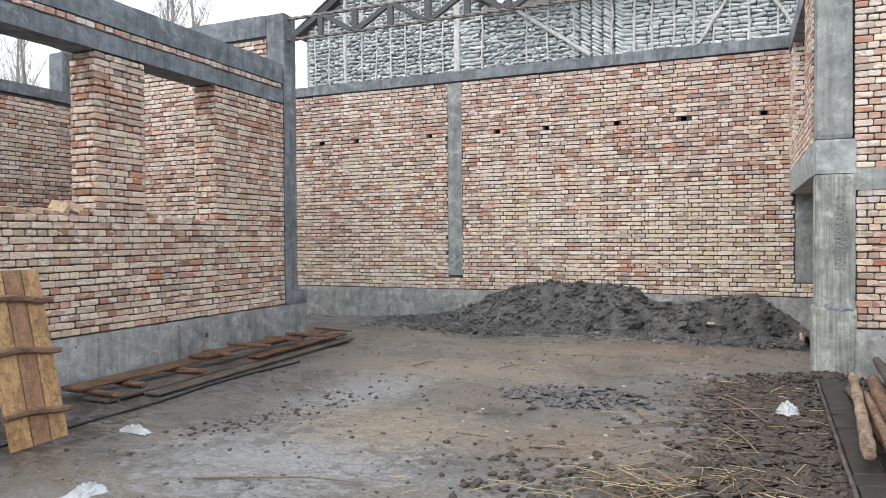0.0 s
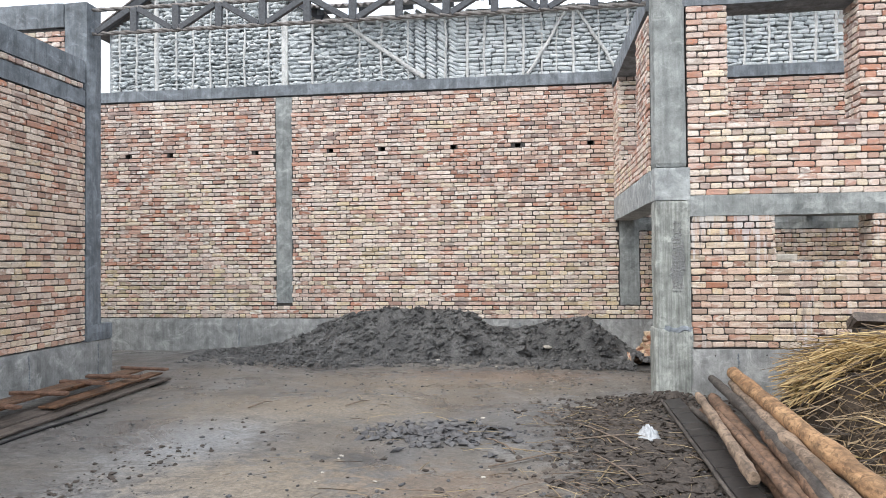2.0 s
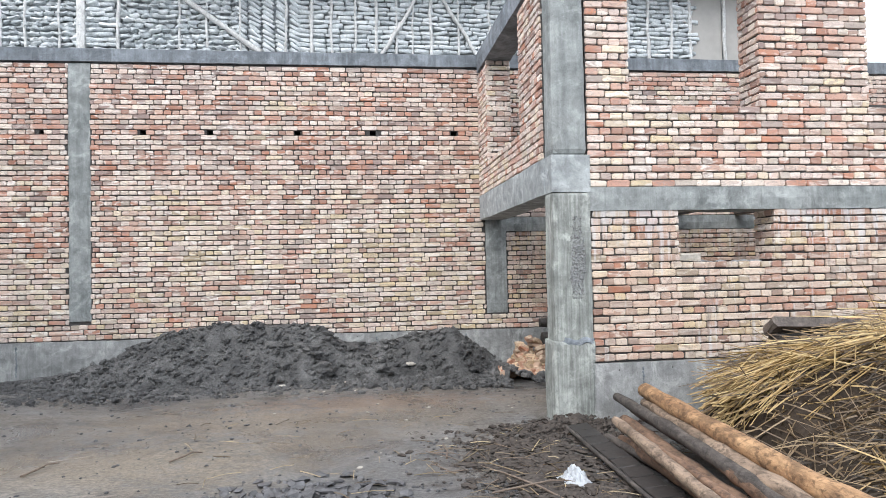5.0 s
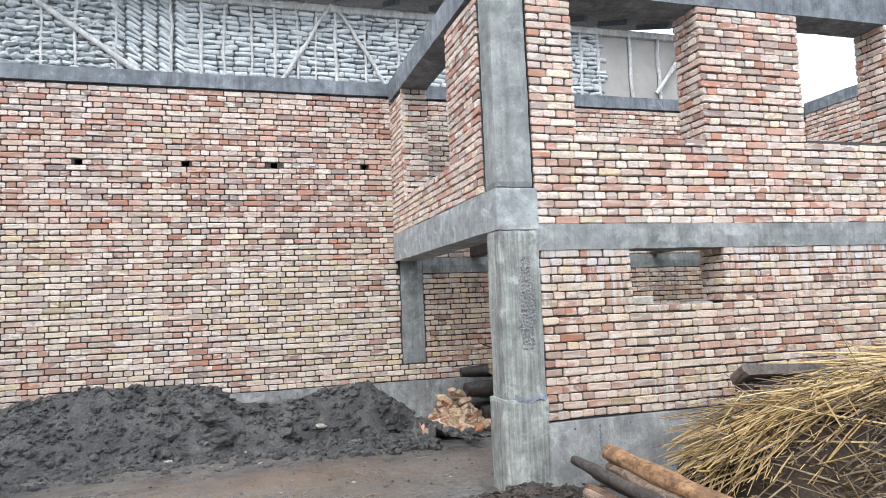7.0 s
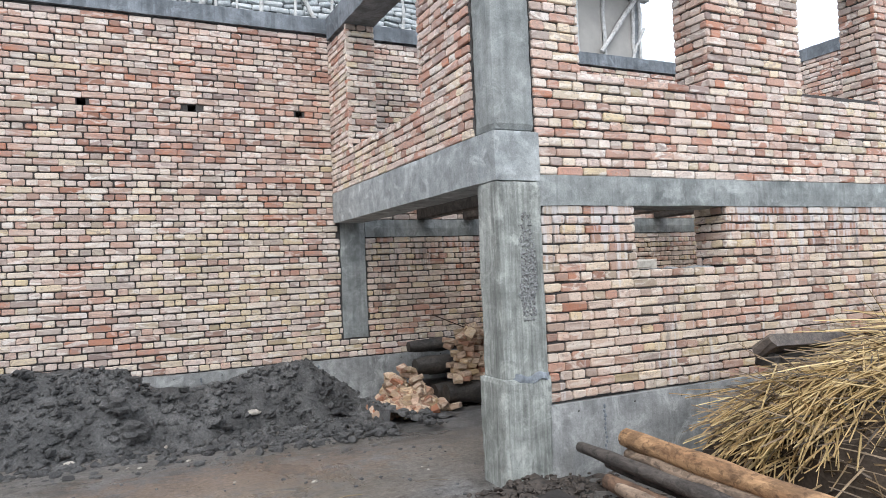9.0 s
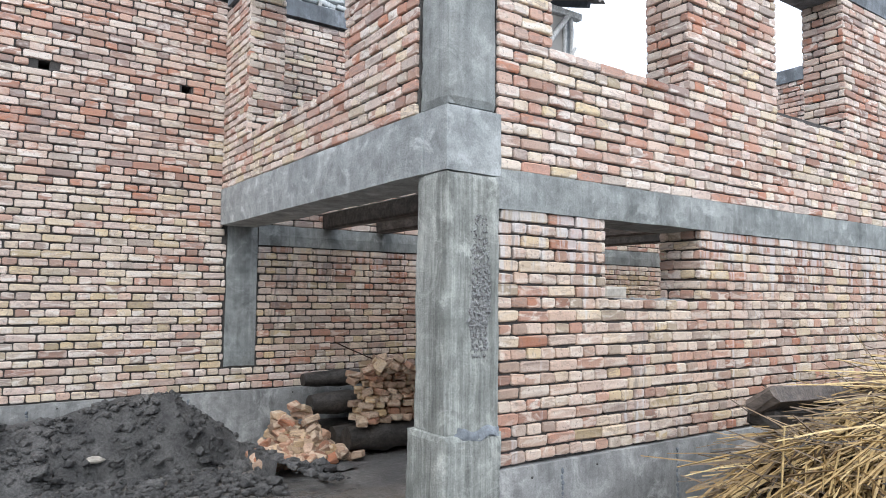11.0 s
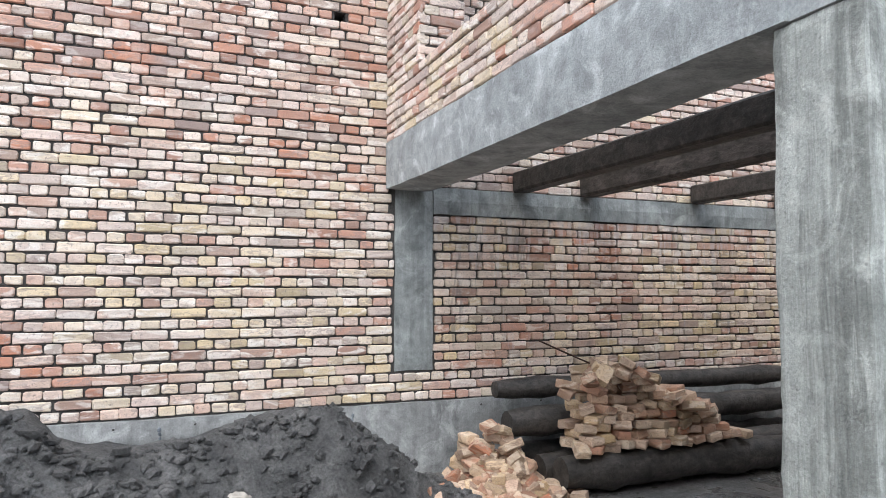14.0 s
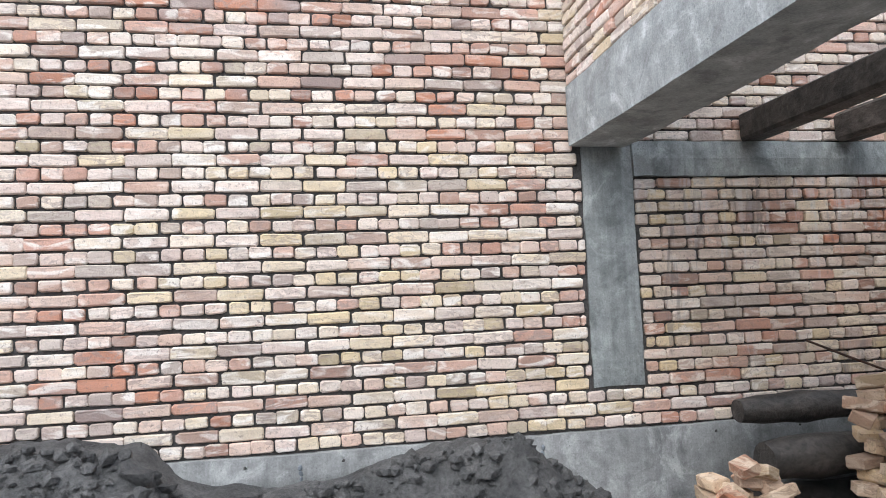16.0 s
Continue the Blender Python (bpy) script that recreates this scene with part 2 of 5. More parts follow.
def ground_material():
    k = Mat("wet_mud_ground")
    pos = k.coords("Position")
    zone = k.noise(pos, 0.34, 4, 0.55, 0.6)
    patch = k.noise(pos, 1.5, 6, 0.62, 0.5)
    fine = k.noise(pos, 28.0, 8, 0.7)
    grit = k.noise(pos, 150.0, 4, 0.7)
    col = k.ramp(zone, (0.30, (0.080, 0.078, 0.076)), (0.46, (0.125, 0.121, 0.116)), (0.58, (0.140, 0.127, 0.110)), (0.72, (0.185, 0.182, 0.178)))
    col = k.mix(k.ramp(patch, (0.50, 0.0), (0.68, 0.6)), col, (0.20, 0.197, 0.193))
    col = k.mix(k.ramp(patch, (0.32, 0.7), (0.45, 0.0)), col, (0.052, 0.051, 0.051))
    scuff = k.noise(k.coords("Position", (1, 1.6, 1)), 5.5, 8, 0.7, 0.8)
    col = k.mix(k.ramp(scuff, (0.36, 0.65), (0.47, 0.0)), col, (0.045, 0.044, 0.044))
    col = k.mix(k.ramp(scuff, (0.58, 0.0), (0.70, 0.45)), col, (0.24, 0.237, 0.232))
    tan = k.noise(k.coords("Position", (0.5, 1.3, 1)), 0.6, 3, 0.5, 0.5)
    col = k.mix(k.ramp(tan, (0.52, 0.0), (0.68, 0.5)), col, (0.19, 0.160, 0.125))
    # round tints: pale cement, tan mud, then dark ones by logs, planks and panel
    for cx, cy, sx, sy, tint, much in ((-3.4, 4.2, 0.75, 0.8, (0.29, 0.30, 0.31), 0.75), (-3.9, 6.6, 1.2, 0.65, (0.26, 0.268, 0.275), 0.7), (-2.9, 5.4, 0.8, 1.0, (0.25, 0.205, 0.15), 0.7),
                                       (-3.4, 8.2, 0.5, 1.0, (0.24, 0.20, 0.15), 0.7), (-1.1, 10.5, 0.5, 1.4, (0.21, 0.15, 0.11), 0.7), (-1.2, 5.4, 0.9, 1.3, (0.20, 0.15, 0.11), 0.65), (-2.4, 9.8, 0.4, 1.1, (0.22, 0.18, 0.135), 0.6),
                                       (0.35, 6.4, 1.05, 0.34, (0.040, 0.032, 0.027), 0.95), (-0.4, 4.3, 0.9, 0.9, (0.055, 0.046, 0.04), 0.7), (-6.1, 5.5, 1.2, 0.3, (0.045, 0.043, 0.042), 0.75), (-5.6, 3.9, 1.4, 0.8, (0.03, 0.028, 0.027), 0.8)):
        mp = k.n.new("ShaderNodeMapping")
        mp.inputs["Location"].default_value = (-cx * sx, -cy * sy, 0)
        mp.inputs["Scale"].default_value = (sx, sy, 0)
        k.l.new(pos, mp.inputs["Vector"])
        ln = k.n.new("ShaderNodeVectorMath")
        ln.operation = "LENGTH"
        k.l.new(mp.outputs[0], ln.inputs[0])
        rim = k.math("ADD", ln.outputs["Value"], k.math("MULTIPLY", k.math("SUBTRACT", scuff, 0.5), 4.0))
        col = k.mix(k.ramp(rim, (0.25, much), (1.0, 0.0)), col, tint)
    col = k.mix(0.6, col, k.ramp(fine, (0.34, 0.15), (0.66, 0.85)), "OVERLAY")
    col = k.mix(0.3, col, k.ramp(grit, (0.3, 0.2), (0.7, 0.8)), "OVERLAY")
    rough = k.ramp(k.noise(pos, 0.8, 6, 0.62, 0.8), (0.38, 0.20), (0.58, 0.66))
    nrm = k.bump(scuff, 0.32, 0.03, k.bump(fine, 0.5, 0.012, k.bump(grit, 0.4, 0.004)))
    return k.done(col, rough, nrm)


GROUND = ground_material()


def soil_material():
    k = Mat("dark_wet_soil")
    pos = k.coords("Position")
    a = k.noise(pos, 3.5, 6, 0.65)
    f = k.noise(pos, 45.0, 8, 0.72)
    v = k.voronoi(pos, 16.0)
    col = k.ramp(a, (0.3, (0.044, 0.044, 0.045)), (0.52, (0.112, 0.111, 0.109)), (0.72, (0.20, 0.197, 0.193)))
    col = k.mix(0.7, col, k.ramp(f, (0.3, 0.15), (0.7, 0.85)), "OVERLAY")
    nrm = k.bump(k.noise(pos, 14.0, 8, 0.7), 0.9, 0.05, k.bump(f, 0.9, 0.02))
    return k.done(col, k.ramp(a, (0.4, 0.6), (0.6, 0.9)), nrm)


SOIL = soil_material()


def wood_material(name, a, b, dark=0.3, along=(2, 2, 14), rough=0.75, islands=True, ring=0.0):
    """Grain runs across the directions with the larger scale."""
    k = Mat(name)
    src = k.n.new("ShaderNodeNewGeometry").outputs["Random Per Island"] if islands else k.n.new("ShaderNodeObjectInfo").outputs["Random"]
    sh = k.n.new("ShaderNodeCombineXYZ")
    k.put(sh.inputs[0], k.math("MULTIPLY", src, 40.0))
    k.put(sh.inputs[1], k.math("MULTIPLY", src, 17.0))
    vec = k.coords("Object", along, sh.outputs[0])
    g = k.noise(vec, 3.0, 6, 0.6, 0.8)
    f = k.noise(vec, 16.0, 4, 0.6)
    blot = k.noise(k.coords("Object", tuple(0.35 + 0.25 * q for q in along), sh.outputs[0]), 7.0, 6, 0.68, 0.6)
    col = k.mix(k.ramp(g, (0.3, 0.0), (0.7, 1.0)), a, b)
    col = k.mix(k.ramp(blot, (0.46, 0.0), (0.58, dark)), col, tuple(c * 0.25 for c in a))
    fleck = k.noise(k.coords("Object", (1, 0.6, 1), sh.outputs[0]), 24.0, 5, 0.65, 0.5)
    col = k.mix(k.ramp(fleck, (0.52, 0.0), (0.62, min(0.75, dark * 1.1))), col, tuple(c * 0.3 for c in a))
    col = k.mix(0.4, col, k.ramp(f, (0.3, 0.2), (0.7, 0.8)), "OVERLAY")
    col = k.mix(0.5, col, k.ramp(src, (0.0, 0.35), (1.0, 0.68)), "OVERLAY")
    return k.done(col, rough, k.bump(fleck, 0.7, 0.012, k.bump(g, 0.6, 0.008, k.bump(f, 0.4, 0.003))))


def plain(name, color, rough=0.8, spread=0.35, scale=20.0, metal=0.0):
    k = Mat(name)
    pos = k.coords("Position")
    f = k.noise(pos, scale, 6, 0.65)
    col = k.mix(k.ramp(f, (0.3, 0.0), (0.7, 1.0)), tuple(c * (1 - spread) for c in color), tuple(min(1, c * (1 + spread)) for c in color))
    return k.done(col, rough, k.bump(f, 0.4, 0.004), metal)


# ---- mesh tools ----
Z = Vector((0, 0, 1))


class Buf:
    """Collects vertices and faces of one mesh."""

    def __init__(self):
        self.v, self.f = [], []

    def add(self, verts, faces):
        o = len(self.v)
        self.v.extend(tuple(p) for p in verts)
        self.f.extend(tuple(i + o for i in q) for q in faces)
        return self

    def box(self, x0, x1, y0, y1, z0, z1, bevel=0.0, m=None, jit=0.0):
        """A box; with a bevel, its edges are cut."""
        if bevel <= 0:
            vs = [Vector((x, y, z)) for z in (z0, z1) for y in (y0, y1) for x in (x0, x1)]
            fs = [(0, 2, 3, 1), (4, 5, 7, 6), (0, 1, 5, 4), (2, 6, 7, 3), (0, 4, 6, 2), (1, 3, 7, 5)]
        else:
            bm = bmesh.new()
            bmesh.ops.create_cube(bm, size=1)
            bmesh.ops.scale(bm, vec=(x1 - x0, y1 - y0, z1 - z0), verts=bm.verts)
            bmesh.ops.translate(bm, vec=((x0 + x1) / 2, (y0 + y1) / 2, (z0 + z1) / 2), verts=bm.verts)
            bmesh.ops.bevel(bm, geom=bm.edges[:], offset=bevel, segments=1, affect="EDGES")
            bm.verts.index_update()
            vs = [v.co.copy() for v in bm.verts]
            fs = [tuple(v.index for v in q.verts) for q in bm.faces]
            bm.free()
        if jit:
            vs = [p + Vector([random.uniform(-jit, jit) for _ in range(3)]) for p in vs]
        if m is not None:
            vs = [m @ p for p in vs]
        return self.add(vs, fs)

    def rough(self, x0, x1, y0, y1, z0, z1, step=0.12, amp=0.005, edge=0.007):
        """A cast block with uneven faces and worn edges."""
        lo, hi = (x0, y0, z0), (x1, y1, z1)
        for ax in range(3):
            u, v = [(1, 2), (2, 0), (0, 1)][ax]
            nu, nv = max(1, min(160, int((hi[u] - lo[u]) / step))), max(1, min(160, int((hi[v] - lo[v]) / step)))
            for end in (0, 1):
                vs = []
                for j in range(nv + 1):
                    for i in range(nu + 1):
                        p = [0.0, 0.0, 0.0]
                        p[ax] = hi[ax] if end else lo[ax]
                        p[u] = lo[u] + (hi[u] - lo[u]) * i / nu
                        p[v] = lo[v] + (hi[v] - lo[v]) * j / nv
                        q = Vector(p)
                        d = noise.noise_vector(q * 2.3) * amp + noise.noise_vector(q * 9.0) * amp * 0.6
                        on = [k for k in range(3) if p[k] in (lo[k], hi[k])]
                        if len(on) > 1:
                            e = edge * (1 + 1.2 * abs(noise.noise(q * 7)))
                            for k in on:
                                d[k] += e if p[k] == lo[k] else -e
                        vs.append(q + d)
                w = nu + 1
                fs = [(j * w + i, j * w + i + 1, (j + 1) * w + i + 1, (j + 1) * w + i) for j in range(nv) for i in range(nu)]
                if not end:
                    fs = [f[::-1] for f in fs]
                self.add(vs, fs)
        return self

    def tube(self, pts, radii, sides=8, caps=True, wobble=0.0):
        """A tube along points."""
        pts = [Vector(p) for p in pts]
        rings = []
        ref = Vector((0.31, 0.57, 0.76))
        for i, p in enumerate(pts):
            d = (pts[min(i + 1, len(pts) - 1)] - pts[max(i - 1, 0)]).normalized()
            a = d.cross(ref)
            if a.length < 0.05:
                a = d.cross(Vector((1, 0, 0)))
            a.normalize()
            b = d.cross(a)
            r = radii[i] if hasattr(radii, "__len__") else radii
            rings.append([p + (a * math.cos(t) + b * math.sin(t)) * r * (1 + random.uniform(-wobble, wobble))
                          for t in (2 * math.pi * j / sides for j in range(sides))])
        vs = [v for ring in rings for v in ring]
        fs = []
        for i in range(len(pts) - 1):
            for j in range(sides):
                q = (j + 1) % sides
                fs.append((i * sides + j, i * sides + q, (i + 1) * sides + q, (i + 1) * sides + j))
        if caps:
            e = len(vs)
            vs += rings[0] + rings[-1]
            fs.append(tuple(range(e + sides - 1, e - 1, -1)))
            fs.append(tuple(range(e + sides, e + 2 * sides)))
        return self.add(vs, fs)

    def lump(self, c, size, rough=0.2, m=None, sub=1):
        """An uneven stone or clod."""
        bm = bmesh.new()
        bmesh.ops.create_icosphere(bm, subdivisions=sub, radius=1)
        bm.verts.index_update()
        k = random.random() * 50
        vs = []
        for v in bm.verts:
            p = v.co * (1 + rough * noise.noise(v.co * 1.7 + Vector((k, 0, 0))) * 2)
            p = Vector((p.x * size[0], p.y * size[1], p.z * size[2]))
            if m is not None:
                p = m @ p
            vs.append(p + Vector(c))
        fs = [tuple(v.index for v in q.verts) for q in bm.faces]
        bm.free()
        return self.add(vs, fs)

    def mesh(self, name, material, smooth=False, fix=False):
        me = bpy.data.meshes.new(name)
        me.from_pydata(self.v, [], self.f)
        if fix:
            bm = bmesh.new()
            bm.from_mesh(me)
            bmesh.ops.recalc_face_normals(bm, faces=bm.faces[:])
            bm.to_mesh(me)
            bm.free()
        for mt in (material if isinstance(material, (list, tuple)) else [material]):
            me.materials.append(mt)
        if smooth:
            me.polygons.foreach_set("use_smooth", [True] * len(me.polygons))
        me.update()
        return me

    def ob(self, name, material, parent=None, label="", smooth=False, kind="", fix=False):
        o = new(name, self.mesh(name, material, smooth, fix))
        if parent is not None:
            o.parent = parent
            o.matrix_parent_inverse = parent.matrix_world.inverted()
        if label or kind:
            tagged(o, label=label, kind=kind)
        return o


def empty_thing(name, label, category, group="", kind=""):
    return tagged(new(name), label, category, group, kind)


# ---- brickwork ----
COURSE, BASE = 0.079, 0.62
rng = np.random.default_rng(7)
NB = 8
BR_FACES = [tuple(range(NB))]
for q in range(NB):
    s = (q + 1) % NB
    BR_FACES += [(NB + q, NB + s, s, q), (2 * NB + q, 2 * NB + s, NB + s, NB + q)]


def brick_shape(lu, h, depth, r):
    """The corners of one brick with worn arrises, seen from its face: w is into the wall."""
    ring = []
    for su, sz in ((-1, -1), (1, -1), (1, 1), (-1, 1)):
        c, e = r.uniform(0.004, 0.020), r.uniform(0.004, 0.015)
        x, z = su * lu / 2 + r.uniform(-0.003, 0.003), sz * h / 2 + r.uniform(-0.003, 0.003)
        one, two = (x, z - sz * e), (x - su * c, z)
        ring += [one, two] if su * sz > 0 else [two, one]
    ring = ring[0:2] + ring[2:]
    b = r.uniform(0.004, 0.008)
    vs = []
    for inset, w in ((b, 0.0), (0.0, b * 1.1), (0.0, depth)):
        for x, z in ring:
            vs.append((x - inset * np.sign(x), w + (r.uniform(-0.002, 0.002) if w < depth else 0.0), z - inset * np.sign(z)))
    return np.array(vs)


VARIANTS = {}


def brick_mesh(kind, i, tone):
    key = (kind, i, tone)
    if key not in VARIANTS:
        vs = brick_shape(0.239 if kind == "s" else 0.114, 0.0655, 0.05, np.random.default_rng(100 + i + (50 if kind == "s" else 0)))
        me = bpy.data.meshes.new("brick")
        me.from_pydata([tuple(p) for p in vs], [], BR_FACES)
        me.materials.append(TONES[tone][0])
        VARIANTS[key] = me
    return VARIANTS[key]


def spans(rects, z):
    got = sorted((a, b) for a, b, lo, hi in rects if lo - 0.01 <= z - 0.03 and z + 0.03 <= hi + 0.01)
    out = []
    for a, b in got:
        if out and a <= out[-1][1] + 0.005:
            out[-1][1] = max(b, out[-1][1])
        else:
            out.append([a, b])
    return out


def brick_face(parent, n, plane, rects, flip=0, singles=None, base=BASE, missing=(), ragged=(), tone="mixed"):
    """Bricks in courses of headers and stretchers on an upright face. n: the way it faces; plane: where it lies on that axis;
    rects: (from, to, low, high) along the wall; singles: the stretch whose bricks are objects of their own."""
    n = Vector(n)
    w = -n
    u = w.cross(Z)
    axis = 0 if abs(u.x) > 0.5 else 1
    sgn = 1 if u[axis] > 0 else -1
    origin = n * (plane * (n[0] + n[1]))
    m = Matrix(((u.x, w.x, 0, origin.x), (u.y, w.y, 0, origin.y), (0, 0, 1, 0), (0, 0, 0, 1)))
    mm = np.array(m)
    rr = [(min(a * sgn, b * sgn), max(a * sgn, b * sgn), lo, hi) for a, b, lo, hi in rects]
    zlo, zhi = min(q[2] for q in rr), max(q[3] for q in rr)
    vs, fs, count = [], [], 0
    k0 = int(math.floor((zlo - base) / COURSE + 0.3))
    k1 = int(math.floor((zhi - base) / COURSE + 0.35))
    for k in range(k0, k1):
        zc = base + (k + 0.5) * COURSE
        header = (k + flip) % 2 == 0
        mod = 0.1255 if header else 0.251
        off = 0.0 if header else 0.063
        drift = rng.uniform(-0.012, 0.012)
        for a, b in spans(rr, zc):
            if any(abs(a * sgn - q) < 0.01 for q in ragged):
                a += rng.uniform(0, 0.035)
            if any(abs(b * sgn - q) < 0.01 for q in ragged):
                b -= rng.uniform(0, 0.035)
            i = math.floor((a - off - drift) / mod)
            while True:
                lo, hi = off + drift + i * mod, off + drift + (i + 1) * mod
                i += 1
                if lo > b - 0.03:
                    break
                lo += rng.uniform(-0.009, 0.009)
                lo, hi = max(lo, a), min(hi, b)
                if hi - lo < 0.035:
                    continue
                if a < lo < a + 0.035:
                    lo = a
                gap = rng.uniform(0.003, 0.012)
                lu = hi - lo - gap
                uc = (lo + hi) / 2
                world_a = uc * sgn
                if any(abs(world_a - q) < 0.068 and abs(zc - z) < 0.045 for q, z in missing):
                    continue
                h = 0.067 + rng.uniform(-0.006, 0.004)
                zj = zc + 0.007 * noise.noise(Vector((uc * 0.9, k * 0.37, plane))) + rng.uniform(-0.0025, 0.0025)
                proud = rng.uniform(-0.005, 0.005)
                tip, turn = rng.normal(0, 0.011), rng.normal(0, 0.012)
                if singles and singles[0] <= world_a <= singles[1] and singles[2] <= zc <= singles[3] and count < 300 and lu > 0.07:
                    kind = "s" if lu > 0.17 else "h"
                    o = new("brick", brick_mesh(kind, int(rng.integers(0, 8)), tone))
                    o.parent = parent
                    full = 0.239 if kind == "s" else 0.114
                    o.matrix_basis = m @ Matrix.LocRotScale((uc, proud, zj), Euler((0, -tip, turn)), (lu / full, 1, h / 0.0655))
                    count += 1
                    continue
                p = brick_shape(lu, h, 0.05, rng)
                x, z = p[:, 0] * math.cos(tip) - p[:, 2] * math.sin(tip), p[:, 0] * math.sin(tip) + p[:, 2] * math.cos(tip)
                q = np.stack([x + uc, p[:, 1] + proud + turn * x, z + zj, np.ones(3 * NB)], 1) @ mm.T
                o0 = len(vs) * 3 * NB
                vs.append(q[:, :3])
                fs.extend(tuple(c + o0 for c in face) for face in BR_FACES)
    if vs:
        me = bpy.data.meshes.new("brickwork")
        me.from_pydata(np.concatenate(vs).tolist(), [], fs)
        me.materials.append(TONES[tone][1])
        o = new("brickwork", me)
        o.parent = parent
        tagged(o, kind="stuff")


SKIN = 0.023


def core_box(buf, n, plane, a, b, lo, hi, thick, cut=SKIN):
    """The mortar body behind a brick face."""
    s = n[0] + n[1]
    p0, p1 = plane - s * cut, plane - s * thick
    if n[0]:
        buf.box(min(p0, p1), max(p0, p1), a, b, lo, hi)
    else:
        buf.box(a, b, min(p0, p1), max(p0, p1), lo, hi)


# ---- ground ----
def ground_height(x, y):
    h = 0.028 * noise.noise(Vector((x * 0.55, y * 0.55, 0))) + 0.012 * noise.noise(Vector((x * 1.9, y * 1.9, 3))) + 0.005 * noise.noise(Vector((x * 6, y * 6, 5)))
    d = max(abs(x + 2) - 10, abs(y - 6) - 9, 0)
    return h * max(0.0, 1 - d / 6)


def axis_steps(lo, hi, step, far):
    fine = list(np.arange(lo, hi + step / 2, step))
    return [lo - far, lo - far / 4, lo - far / 20, lo - 6] + fine + [hi + 6, hi + far / 20, hi + far / 4, hi + far]


def build_ground():
    xs, ys = axis_steps(-8.5, 5.0, 0.09, 900), axis_steps(1.0, 13.6, 0.09, 900)
    vs = [(x, y, ground_height(x, y)) for y in ys for x in xs]
    w = len(xs)
    fs = [(j * w + i, j * w + i + 1, (j + 1) * w + i + 1, (j + 1) * w + i) for j in range(len(ys) - 1) for i in range(w - 1)]
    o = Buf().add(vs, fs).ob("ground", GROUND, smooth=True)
    tagged(o, "wet grey-brown trampled mud and cement ground of a building site", "ground", kind="structure")


build_ground()


def solid(name, boxes, mat, label, category, bevel=0.008):
    b = Buf()
    for q in boxes:
        b.rough(*q, edge=bevel)
    return tagged(b.ob(name, mat), label, category, kind="structure")


# ---- the long back wall ----
WALL_TOP = 4.90
PUTLOG = [(-8.73, 3.82), (-7.81, 3.81), (-6.03, 3.79), (-4.56, 3.78), (-3.55, 3.78), (-2.20, 3.78), (-1.0, 3.78), (0.325, 3.78)]


def back_wall():
    b = Buf()
    zh = BASE + 40 * COURSE
    core_box(b, (0, -1), 13.2, -16, 9.2, 0.3, zh, 0.38)
    core_box(b, (0, -1), 13.2, -16, 9.2, zh + COURSE, WALL_TOP, 0.38)
    edges = [-16] + [q for x, z in PUTLOG for q in (x - 0.05, x + 0.045)] + [9.2]
    for a, c in zip(edges[::2], edges[1::2]):
        core_box(b, (0, -1), 13.2, a, c, zh, zh + COURSE, 0.38)
    core_box(b, (0, -1), 13.2, -16, 9.2, zh, zh + COURSE, 0.40, 0.385)
    w = tagged(b.ob("wall_back", MORTAR), "tall unplastered brick wall with recessed grey mortar and putlog holes", "wall", kind="structure")
    holes = [(x, BASE + (40 + 0.5) * COURSE) for x, z in PUTLOG]
    rects = [(-16, -5.64, BASE, WALL_TOP), (-5.35, 0.81, BASE, WALL_TOP), (-5.64, -5.35, BASE, 0.9),
             (0.81, 9.2, BASE, 0.86), (0.81, 9.2, 2.43, WALL_TOP)]
    brick_face(w, (0, -1, 0), 13.2, [(1.15, 9.2, 0.857, 2.22)], ragged=(1.15,), tone="cream")
    brick_face(w, (0, -1, 0), 13.2, rects, singles=(-1.9, 0.7, 0.9, 2.05), missing=holes, ragged=(-5.64, -5.35, 0.81, 1.15))
    return w


back_wall()
solid("coping_beam", [(-16, 9.3, 13.165, 13.62, WALL_TOP, 5.12)], CONCRETE_DARK, "dark damp concrete ring beam on top of the long brick wall", "beam")
solid("plinth", [(-16, 9.3, 13.17, 13.6, -0.4, BASE - 0.004)], PLINTH, "smooth grey concrete plinth under the long brick wall", "plinth")
solid("column", [(-5.665, -5.325, 13.199, 13.5, 0.9, WALL_TOP - 0.003)], CONCRETE, "slender grey concrete column set flush in the brick wall", "column")
solid("column", [(0.805, 1.165, 13.199, 13.5, 0.86, 2.425)], CONCRETE, "grey concrete column in the wall under the beam", "column")
solid("band_beam", [(1.15, 9.2, 13.18, 13.5, 2.195, 2.445)], CONCRETE, "grey concrete band running along the inner brick wall", "beam")

# ---- the right-hand building ----
RY = 8.97


